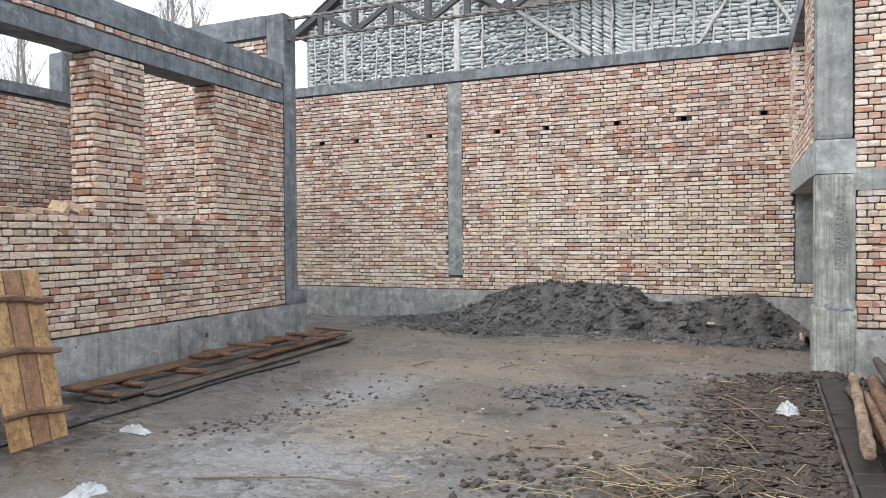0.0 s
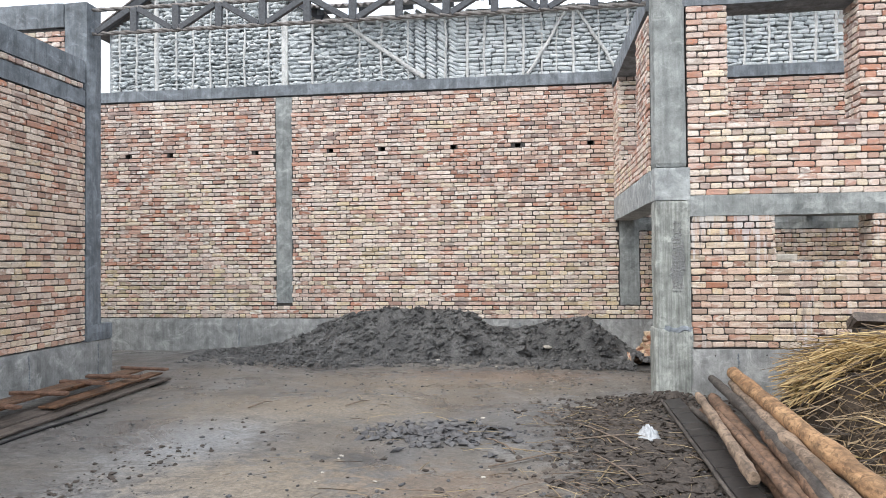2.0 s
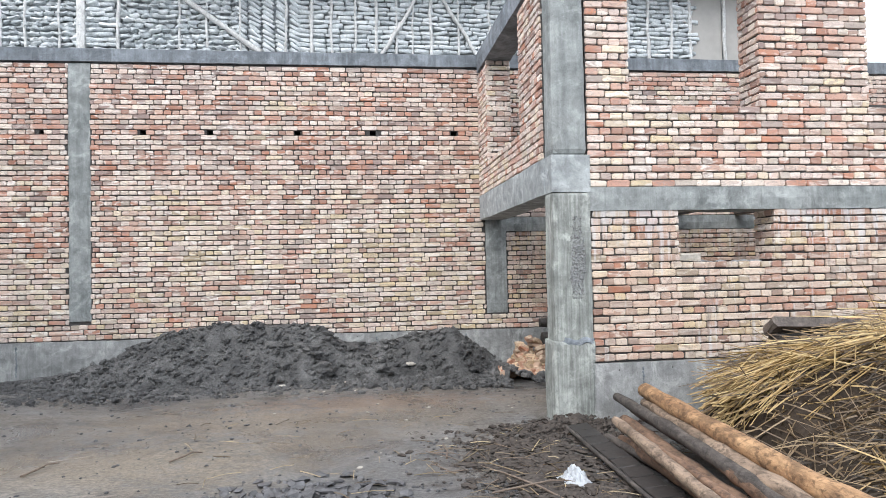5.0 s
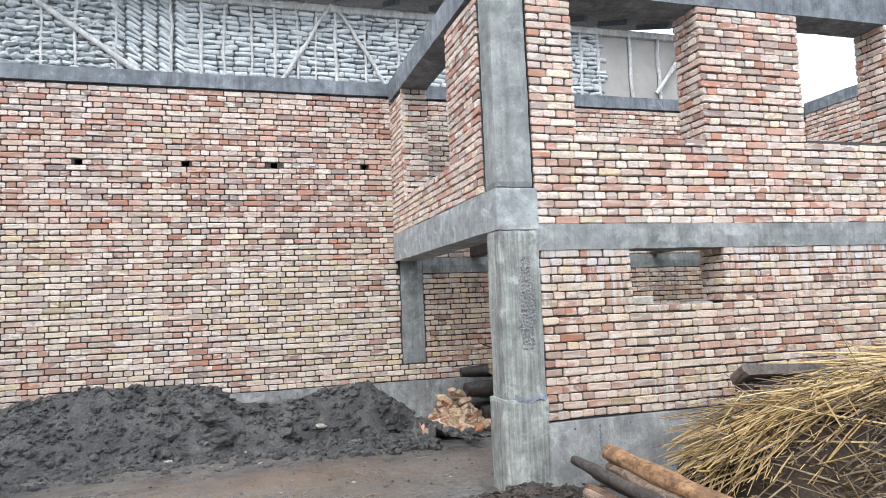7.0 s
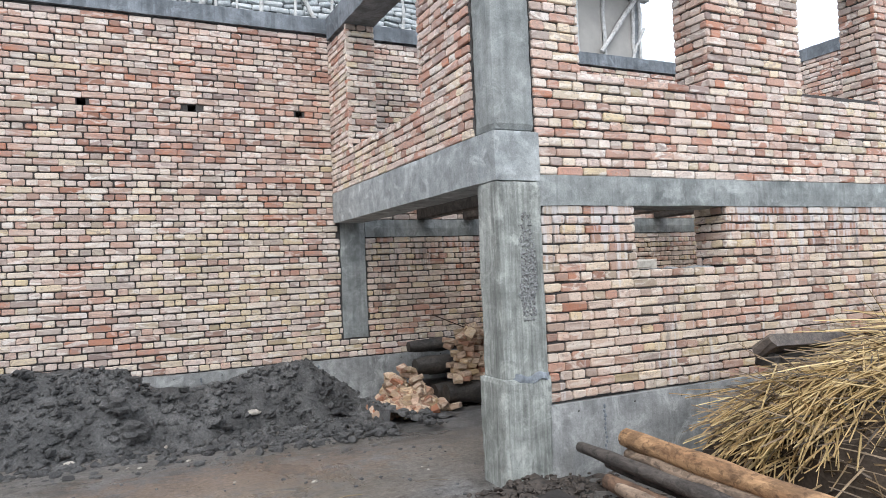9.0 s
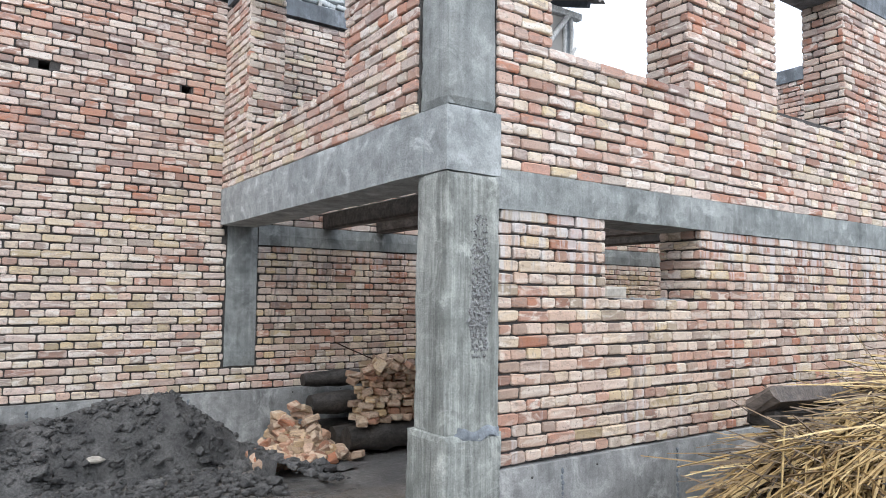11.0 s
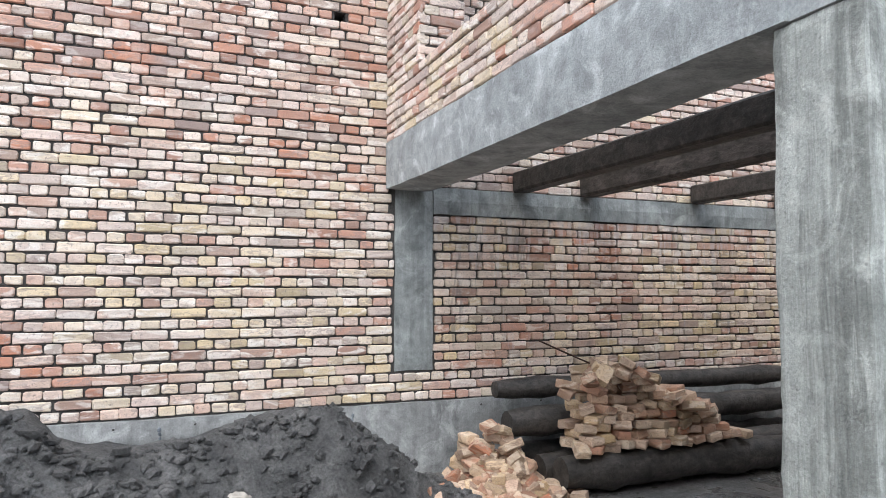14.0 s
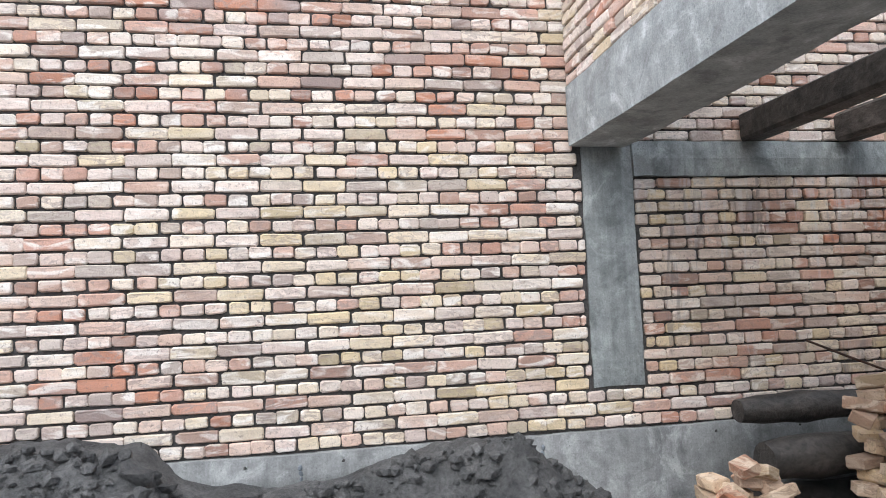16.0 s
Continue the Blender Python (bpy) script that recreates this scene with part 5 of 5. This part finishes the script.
def stalk(b, p, d, length, rad, r, droop=0.1):
    pts = []
    for i in range(4):
        k = i / 3
        pts.append(p + d * (length * k) - Vector((0, 0, droop * k * k)))
    b.tube(pts, [rad, rad, rad * 0.9, rad * 0.6], 3, False)


def reed_heap():
    heap = empty_thing("reed_heap", "big heap of cut golden reeds over older brown ones", "reed heap")
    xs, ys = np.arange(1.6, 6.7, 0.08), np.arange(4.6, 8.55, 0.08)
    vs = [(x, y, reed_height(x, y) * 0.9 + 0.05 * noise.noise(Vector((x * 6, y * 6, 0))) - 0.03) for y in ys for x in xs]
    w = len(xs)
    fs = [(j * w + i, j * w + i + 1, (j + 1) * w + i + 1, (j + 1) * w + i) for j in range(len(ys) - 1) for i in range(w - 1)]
    # the mound's dark colour stands in for shade under the stalks
    Buf().add(vs, fs).ob("reed_mass", REED_SHADE, heap, "mass of old reeds, coloured dark for the shade between stalks", smooth=False)
    r = random.Random(31)
    top, old = Buf(), Buf()
    shapes = []
    for q in range(6):
        s = Buf()
        stalk(s, Vector((0, 0, 0)), Vector((1, 0, 0)), 1.0, 0.0085, r, (0.02, 0.06, 0.1, -0.03, 0.04, 0.14)[q])
        shapes.append(s.mesh("reed", REED))
    singles = 0
    for _ in range(110):
        cx, cy = r.uniform(2.1, 5.4), r.uniform(7.22, 7.95)
        yaw = math.pi + r.gauss(0.02, 0.33)
        if r.random() < 0.2:
            yaw += r.uniform(-1.3, 1.3)
        deep = r.uniform(-0.3, 0.03)
        for _ in range(34):
            x, y = cx + r.gauss(0, 0.28), cy + r.gauss(0, 0.12)
            z = reed_height(x, y)
            if z < 0.2 or y > 8.15:
                continue
            L = r.uniform(0.3, 0.95)
            L = min(L, max(0.15, (x - 1.62) * 0.9))
            a = yaw + r.gauss(0, 0.24)
            end = reed_height(x + L * math.cos(a), max(6.6, min(7.9, y + L * math.sin(a))))
            lean = max(-0.28, (end - z) / L) + r.gauss(0.0, 0.13)
            d = Vector((math.cos(a), math.sin(a), lean)).normalized()
            p = Vector((x, y, z * 0.97 + 0.05 + deep + r.uniform(-0.03, 0.06)))
            if singles < 300 and cx < 3.2:
                o = new("reed", r.choice(shapes))
                o.parent = heap
                o.matrix_basis = Matrix.LocRotScale(p, d.to_track_quat("X", "Z"), (L, 0.8, 0.8))
                singles += 1
            else:
                stalk(top, p, d, L, r.uniform(0.0045, 0.0085), r, r.uniform(-0.03, 0.09))
    for _ in range(420):
        x, y = r.gauss(2.9, 0.55), r.gauss(5.55, 0.4)
        a = r.uniform(0, 6.3)
        d = Vector((math.cos(a), math.sin(a), r.gauss(0, 0.25))).normalized()
        stalk(top, Vector((x, y, max(0.03, reed_height(x, y)) + r.uniform(0.02, 0.09))), d, r.uniform(0.2, 0.7), r.uniform(0.004, 0.008), r, 0.05)
    for _ in range(520):
        x, y = r.uniform(2.4, 5.2), r.uniform(5.2, 8.1)
        d = Vector((r.gauss(-0.6, 0.7), r.gauss(0, 0.7), r.gauss(0, 0.2))).normalized()
        stalk(top if r.random() < 0.3 else old, Vector((x, y, reed_height(x, y) + 0.06)), d, r.uniform(0.2, 0.8), r.uniform(0.003, 0.006), r, 0.05)
    for _ in range(6500):
        x, y = r.uniform(1.7, 5.8), r.uniform(4.7, 8.1)
        z = reed_height(x, y) * 0.92
        a = r.uniform(0, 6.3)
        d = Vector((math.cos(a), math.sin(a) * 0.7, r.gauss(-0.1, 0.35))).normalized()
        stalk(old, Vector((x, y, z + r.uniform(-0.02, 0.05))), d, r.uniform(0.1, 0.5), r.uniform(0.003, 0.008), r, 0.03)
    top.ob("reed_rest", REED, heap, "loose golden reed stalks", kind="stuff")
    old.ob("old_reeds", REED_OLD, heap, "short broken brown reeds", kind="stuff")
    return heap


reed_heap()
b = Buf()
b.box(-0.75, 0.75, -0.12, 0.12, -0.05, 0.05, bevel=0.02, jit=0.012, m=Matrix.Translation((3.30, 8.13, 0.98)) @ Matrix.Rotation(radians(3), 4, "Y") @ Matrix.Rotation(radians(-35), 4, "X"))
tagged(b.ob("old_plank", GREY_PLANK), "old dark grey plank lying on the reeds by the wall", "plank")
b = Buf()
b.box(-0.9, 0.9, -0.1, 0.1, -0.06, 0.06, bevel=0.02, jit=0.012, m=Matrix.Translation((3.52, 8.16, 0.84)) @ Matrix.Rotation(radians(4), 4, "Y"))
tagged(b.ob("old_beam", CHARRED), "dark old beam under the grey plank", "beam")
log("log", (3.65, 8.05, 1.04), (5.3, 7.9, 1.38), 0.05, 0.06, BARK_BROWN, "brown pole resting on the reeds", "", 0.02, 15)


def slumped_sack():
    """A stiff pale sack standing between the reeds and the wall."""
    vs, nu, nv = [], 40, 26
    for j in range(nv):
        k = j / (nv - 1)
        z = 0.76 * k
        fat = (1 - max(0.0, (k - 0.86) / 0.14) ** 2 * 0.92) * (0.9 + 0.14 * math.sin(k * 3.0))
        for i in range(nu):
            a = 2 * math.pi * i / nu
            c, s = math.cos(a), math.sin(a)
            q = (abs(c) ** 3.2 + abs(s) ** 3.2) ** (-1 / 3.2)
            fold = 1 + 0.10 * abs(noise.noise(Vector((c * 2.2, s * 2.2, k * 5)))) - 0.10 * abs(noise.noise(Vector((c * 5, s * 5, k * 9 + 3))))
            vs.append((2.72 + 0.20 * q * c * fat * fold, 8.24 + 0.13 * q * s * fat * fold, z))
    fs = [(j * nu + i, j * nu + (i + 1) % nu, (j + 1) * nu + (i + 1) % nu, (j + 1) * nu + i) for j in range(nv - 1) for i in range(nu)]
    fs += [tuple(range((nv - 1) * nu, nv * nu)), tuple(reversed(range(nu)))]
    tagged(Buf().add(vs, fs).ob("sack", SACKING, smooth=True), "stiff pale sack standing under the old plank", "sack")


slumped_sack()

# ---- planks by the left wall ----


def plank(x, y0, y1, z, w, mat, label, yaw=0.0, tilt=0.0, th=0.028):
    q = Buf()
    q.box(-w / 2, w / 2, -(y1 - y0) / 2, (y1 - y0) / 2, -th / 2, th / 2, bevel=0.006, jit=0.004)
    o = q.ob("plank", mat)
    o.matrix_world = Matrix.Translation((x, (y0 + y1) / 2, z)) @ Matrix.Rotation(radians(yaw), 4, "Z") @ Matrix.Rotation(radians(tilt), 4, "X")
    return tagged(o, label, "plank", "planks stacked by the wall")


plank(-6.20, 4.95, 9.5, 0.05, 0.34, GREY_PLANK, "long dark wet plank at the bottom of the stack", 1.5)
plank(-5.93, 5.4, 9.75, 0.035, 0.2, GREY_PLANK, "long dark wet plank lying on the mud", 2.2)
plank(-6.45, 4.9, 7.2, 0.15, 0.3, ORANGE_PLANK, "wet orange-brown plank on top of the stack", 1)
plank(-6.42, 6.7, 8.6, 0.19, 0.28, ORANGE_PLANK, "wet orange-brown plank overlapping its neighbour", 0)
plank(-6.50, 8.2, 9.8, 0.14, 0.28, ORANGE_PLANK, "wet orange-brown plank at the end of the stack", -1)
plank(-6.12, 7.4, 9.8, 0.10, 0.2, ORANGE_PLANK, "narrow wet brown plank", 2)
for i, (y, w, z) in enumerate(((5.05, 0.75, 0.105), (5.5, 0.5, 0.105), (6.3, 0.7, 0.105), (7.0, 0.6, 0.2), (7.6, 0.7, 0.22), (8.4, 0.7, 0.2), (9.0, 0.75, 0.18), (9.75, 0.8, 0.17))):
    q = Buf()
    q.box(-w / 2, w / 2, -0.04, 0.04, -0.02, 0.02, bevel=0.01, jit=0.006)
    o = q.ob("batten", BATTEN)
    o.matrix_world = Matrix.Translation((-6.32, y, z)) @ Matrix.Rotation(radians(random.uniform(-14, 14)), 4, "Z")
    tagged(o, "rough split batten lying across the planks", "batten", "battens on the planks")


def shutter_panel():
    s = empty_thing("board_panel", "tall panel of pine boards with rough battens propped on edge", "board panel")
    m = Matrix.Translation((-5.40, 3.82, 0.0)) @ Matrix.Rotation(radians(3), 4, "Z") @ Matrix.Rotation(radians(-13), 4, "Y")
    y = -0.30
    for w, mt in ((0.20, YELLOW_BOARD), (0.17, BROWN_BOARD), (0.17, YELLOW_BOARD)):
        Buf().box(-0.013, 0.013, y + 0.004, y + w - 0.004, 0.0, 1.46 + random.uniform(-0.015, 0.02), bevel=0.004, m=m).ob("board", mt, s)
        y += w
    for z in (0.27, 0.78, 1.22):
        b = Buf()
        pts = [m @ Vector((0.035, -0.33 + 0.62 * i / 5, z + 0.02 * math.sin(i) - 0.02 * i / 5)) for i in range(6)]
        b.tube(pts, [0.026, 0.03, 0.032, 0.03, 0.033, 0.026], 7, True, 0.1)
        b.ob("batten", BATTEN, s)
    return s


shutter_panel()
b = Buf()
b.tube([(-5.55 - 0.05 * math.sin(i * 0.9) - 0.02 * i * 0.4, 2.6 + i * 0.43, 0.012 + ground_height(-5.6, 2.6 + i * 0.43)) for i in range(13)], 0.013, 6)
tagged(b.ob("cable", CABLE, smooth=True), "black cable lying along the foot of the planks", "cable")

# ---- a grey brick in the low window opening ----
o = new("loose_brick", Buf().box(-0.12, 0.12, -0.0575, 0.0575, -0.0375, 0.0375, bevel=0.009, jit=0.006).mesh("loose_brick", PALE_STONE))
o.matrix_basis = Matrix.LocRotScale((2.24, RY + 0.08, 1.69), Euler((0, 0, 0.08)), (1, 1, 1))
tagged(o, "pale grey loose brick lying on the window sill", "brick")

# ---- bricks left on the window sill ----
r = random.Random(77)
for i, y in enumerate((5.02, 5.12, 5.27, 5.42, 5.55, 4.6, 4.8, 6.45, 6.5)):
    o = new("loose_brick", LOOSE[i % 6])
    o.matrix_basis = Matrix.LocRotScale((LX - r.uniform(0.1, 0.2), y, 1.995 + (0.05 if i in (2, 3) else 0)), Euler((1.2 if i in (2, 3) else r.uniform(-0.3, 0.3), r.uniform(-0.1, 0.4), r.uniform(0, 3))), (r.uniform(0.6, 1), 1, 1))
    tagged(o, "loose broken brick lying on the window sill", "brick", "bricks on the sill")

# ---- litter on the ground ----


def crumpled(name, x, y, sx, sy, sz, label, seed):
    n = 16
    r0 = random.Random(seed)
    k = r0.uniform(0, 40)
    vs = []
    for j in range(n + 1):
        for i in range(n + 1):
            u, v = 2 * i / n - 1, 2 * j / n - 1
            rr = 1 + 0.35 * noise.noise(Vector((u * 1.5 + k, v * 1.5, 0)))
            h = max(0, 1 - u * u) * max(0, 1 - v * v)
            z = sz * h * (0.5 + 0.9 * abs(noise.noise(Vector((u * 3 + k, v * 3, 2)))) + 0.5 * abs(noise.noise(Vector((u * 7 + k, v * 7, 4)))))
            vs.append((x + u * sx * rr, y + v * sy * rr, ground_height(x, y) + 0.006 + z))
    fs = [(j * (n + 1) + i, j * (n + 1) + i + 1, (j + 1) * (n + 1) + i + 1, (j + 1) * (n + 1) + i) for j in range(n) for i in range(n)]
    tagged(Buf().add(vs, fs).ob(name, PLASTIC), label, "litter", "litter on the ground")


crumpled("plastic_bag", 0.33, 7.12, 0.11, 0.15, 0.11, "crumpled white plastic bag lying in the mud", 1)
crumpled("plastic_sheet", -4.95, 4.35, 0.17, 0.05, 0.07, "crumpled clear plastic sheet on the mud", 2)
crumpled("plastic_sheet", -4.08, 3.15, 0.09, 0.12, 0.07, "crumpled clear plastic sheet on the mud", 3)


def scatter():
    r = random.Random(12)
    g = Buf()
    for _ in range(300):
        x, y = r.gauss(-1.72, 0.36), r.gauss(7.05, 0.24)
        s = r.uniform(0.010, 0.05)
        g.lump((x, y, ground_height(x, y) + s * 0.3), (s * r.uniform(0.9, 1.9), s, s * 0.5), 0.6, Matrix.Rotation(r.uniform(0, 3), 3, "Z") @ Matrix.Rotation(r.uniform(-0.5, 0.5), 3, "X"))
    tagged(g.ob("gravel_patch", CHIP), "small spread of dark broken stone chips on the mud", "gravel", kind="stuff")
    p = Buf()
    for _ in range(2600):
        x, y = r.uniform(-6.2, 1.0), r.uniform(2.6, 11.8)
        if r.random() < 0.45:
            x, y = r.gauss(-0.1, 0.5), r.uniform(3.0, 8.6)
        s = r.choice((0.004, 0.005, 0.007, 0.010, 0.016)) * r.uniform(0.8, 1.3)
        p.lump((x, y, ground_height(x, y) + s * 0.25), (s * r.uniform(0.8, 1.5), s, s * 0.65), 0.3, Matrix.Rotation(r.uniform(0, 3), 3, "Z"))
    tagged(p.ob("pebbles", STONE), "scattered pebbles and crumbs of soil", "pebbles", kind="stuff")
    d = Buf()
    for _ in range(1500):
        x, y = r.gauss(0.05, 0.42), r.uniform(3.2, 8.9)
        if r.random() < 0.2:
            x, y = r.gauss(-1.2, 0.5), r.gauss(4.5, 0.4)
        s = r.choice((0.008, 0.012, 0.016, 0.022, 0.034)) * r.uniform(0.8, 1.2)
        d.lump((x, y, ground_height(x, y) + s * 0.2), (s * r.uniform(0.9, 1.5), s, s * 0.55), 0.4, Matrix.Rotation(r.uniform(0, 3), 3, "Z"))
    tagged(d.ob("dirt_crumbs", MULCH), "dark trodden dirt and bark crumbs beside the logs", "dirt", kind="stuff")
    m = Buf()
    for _ in range(2600):
        x, y = r.gauss(0.25, 0.27), r.uniform(4.0, 8.5)
        c, s = r.uniform(0, 3.1), r.choice((0.012, 0.018, 0.026, 0.04)) * r.uniform(0.8, 1.3)
        m.lump((x, y, ground_height(x, y) + s * 0.2 + 0.006), (s * r.uniform(1.2, 2.4), s * 0.7, s * 0.22), 0.5, Matrix.Rotation(c, 3, "Z") @ Matrix.Rotation(r.gauss(0, 0.4), 3, "X"))
    tagged(m.ob("bark_litter", MULCH), "flakes of dark brown bark trodden into the mud", "bark", kind="stuff")
    c = Buf()
    for _ in range(260):
        q = r.random()
        if q < 0.6:
            k = r.random()
            x, y = -4.5 + 0.75 * k + r.gauss(0, 0.16), 4.4 + 1.9 * k + r.gauss(0, 0.2)
        else:
            x, y = r.uniform(-5.0, -1.5), r.uniform(3.2, 7.5)
        s = r.choice((0.005, 0.007, 0.010, 0.015, 0.023)) * r.uniform(0.7, 1.2)
        c.lump((x, y, ground_height(x, y) + s * 0.25), (s * r.uniform(0.9, 1.6), s, s * 0.6), 0.5, Matrix.Rotation(r.uniform(0, 3), 3, "Z"))
    tagged(c.ob("mud_clods", MULCH), "dark crumbled clods on the cement-stained mud", "clods", kind="stuff")
    e = Buf()
    for _ in range(60):
        x, y, a, L = r.gauss(-0.4, 0.35), r.gauss(4.4, 0.25), r.uniform(0, 6.3), r.uniform(0.12, 0.45)
        z = ground_height(x, y) + r.uniform(0.01, 0.05)
        v = Vector((math.cos(a), math.sin(a), r.uniform(-0.03, 0.08)))
        e.tube([(x, y, z), Vector((x, y, z)) + v * L], r.uniform(0.003, 0.006), 4, False)
    tagged(e.ob("reed_litter", LITTER), "broken golden reed stalks dropped on the mud", "straw", kind="stuff")
    w = Buf()
    for _ in range(34):
        x, y = r.uniform(-2.5, 0.6), r.uniform(4, 12)
        s = r.uniform(0.008, 0.022)
        w.lump((x, y, ground_height(x, y) + s * 0.25), (s * 1.3, s, s * 0.5), 0.3)
    tagged(w.ob("pale_chips", PALE_STONE), "pale stone and mortar chips on the mud", "chips", kind="stuff")
    s = Buf()
    for _ in range(560):
        q = r.random()
        if q < 0.35:
            x, y = r.gauss(-0.7, 0.5), r.gauss(4.4, 0.5)
        elif q < 0.8:
            x, y = r.gauss(0.1, 0.45), r.uniform(3.3, 8.8)
        else:
            x, y = r.uniform(-3, 0.5), r.uniform(3.5, 10)
        a = r.uniform(0, 6.3)
        L = r.uniform(0.05, 0.32)
        z = ground_height(x, y) + r.uniform(0.008, 0.035)
        e = Vector((math.cos(a), math.sin(a), r.uniform(-0.04, 0.1)))
        s.tube([(x, y, z), Vector((x, y, z)) + e * L * 0.5 + Vector((0, 0, r.uniform(0, 0.01))), Vector((x, y, z)) + e * L], r.uniform(0.0015, 0.0045), 3, False)
    tagged(s.ob("straw_litter", LITTER), "trodden straw and reed stalks on the mud", "straw", kind="stuff")
    for _ in range(30):
        x, y, a, L = r.gauss(-0.25, 0.55), r.uniform(4.6, 8.2), r.uniform(0, 6.3), r.uniform(0.18, 0.6)
        e = Vector((math.cos(a), math.sin(a), 0))
        p0 = Vector((x, y, ground_height(x, y) + 0.014))
        kink = Vector((r.gauss(0, 0.03), r.gauss(0, 0.03), 0.012))
        q = Buf().tube([p0, p0 + e * L * 0.4 + kink, p0 + e * L * 0.7 + kink * 1.5, p0 + e * L], [0.005, 0.005, 0.004, 0.002], 5)
        tagged(q.ob("twig", r.choice((DRIFT, DRIFT, LITTER)), smooth=True), "thin dry twig lying on the mud", "twig", "twigs on the mud")
    for i, (x, y, a, L) in enumerate(((-0.55, 7.9, 1.5, 0.5), (-1.1, 6.0, 0.6, 0.9), (-0.9, 6.4, 2.1, 0.55), (-2.9, 8.2, 0.9, 0.35), (-3.6, 3.6, 0.3, 1.2), (-4.0, 8.0, 1.2, 0.4), (0.15, 6.6, 2.0, 1.1), (-0.35, 6.9, 0.25, 0.7), (-1.6, 5.2, -0.2, 0.4), (0.05, 5.6, 1.9, 0.9))):
        e = Vector((math.cos(a), math.sin(a), 0))
        p0 = Vector((x, y, ground_height(x, y) + 0.015))
        q = Buf().tube([p0, p0 + e * L * 0.35 + Vector((0.02, 0.01, 0.015)), p0 + e * L * 0.7 + Vector((-0.01, 0.02, 0.02)), p0 + e * L], [0.008, 0.009, 0.007, 0.004], 6)
        tagged(q.ob("stick", DRIFT, smooth=True), "thin broken stick lying on the mud", "stick", "sticks on the mud")


scatter()

# ---- bare trees beyond the walls ----
BARK_TREE = plain("grey_poplar_bark", (0.34, 0.32, 0.30), 0.9, 0.35, 8)


def bare_tree(x, y, h, seed):
    r = random.Random(seed)
    t = empty_thing("bare_tree", "tall leafless poplar with upright grey twigs", "tree", "bare trees")
    k = 10
    pts = [Vector((x + r.uniform(-0.12, 0.12) * i / 3, y, h * i / k)) for i in range(k + 1)]
    Buf().tube(pts, [0.17 * (1 - 0.92 * i / k) + 0.012 for i in range(k + 1)], 8).ob("trunk", BARK_TREE, t, smooth=True)
    c = Buf()
    for _ in range(48):
        s = r.uniform(0.3, 0.97)
        i = int(s * k)
        p = pts[i].lerp(pts[min(i + 1, k)], s * k - i)
        a = r.uniform(0, 6.3)
        L = (1.1 - s) * h * 0.30 * r.uniform(0.6, 1.2)
        d = Vector((math.cos(a) * 0.5, math.sin(a) * 0.5, 1)).normalized()
        q = [p + d * L * j / 4 + Vector((r.uniform(-0.08, 0.08), r.uniform(-0.08, 0.08), 0.05 * j)) for j in range(5)]
        c.tube(q, [0.024, 0.020, 0.015, 0.010, 0.006], 4, False)
        for _ in range(7):
            j = r.randrange(1, 4)
            a2 = r.uniform(0, 6.3)
            e = Vector((math.cos(a2) * 0.6, math.sin(a2) * 0.6, 1)).normalized()
            L2 = L * r.uniform(0.25, 0.55)
            c.tube([q[j], q[j] + e * L2 * 0.5, q[j] + e * L2 + Vector((r.uniform(-0.1, 0.1), 0, 0))], [0.013, 0.01, 0.006], 3, False)
    c.ob("crown", BARK_TREE, t, "open crown of thin bare twigs")
    return t


for i, (x, y, h) in enumerate(((-27.3, 28, 19.5), (-25.2, 27, 17.5), (-32.4, 28, 20), (-29.8, 30, 18.5), (-38.9, 28, 19), (-35.5, 29, 18), (-42, 30, 19))):
    bare_tree(x, y, h, 200 + i)
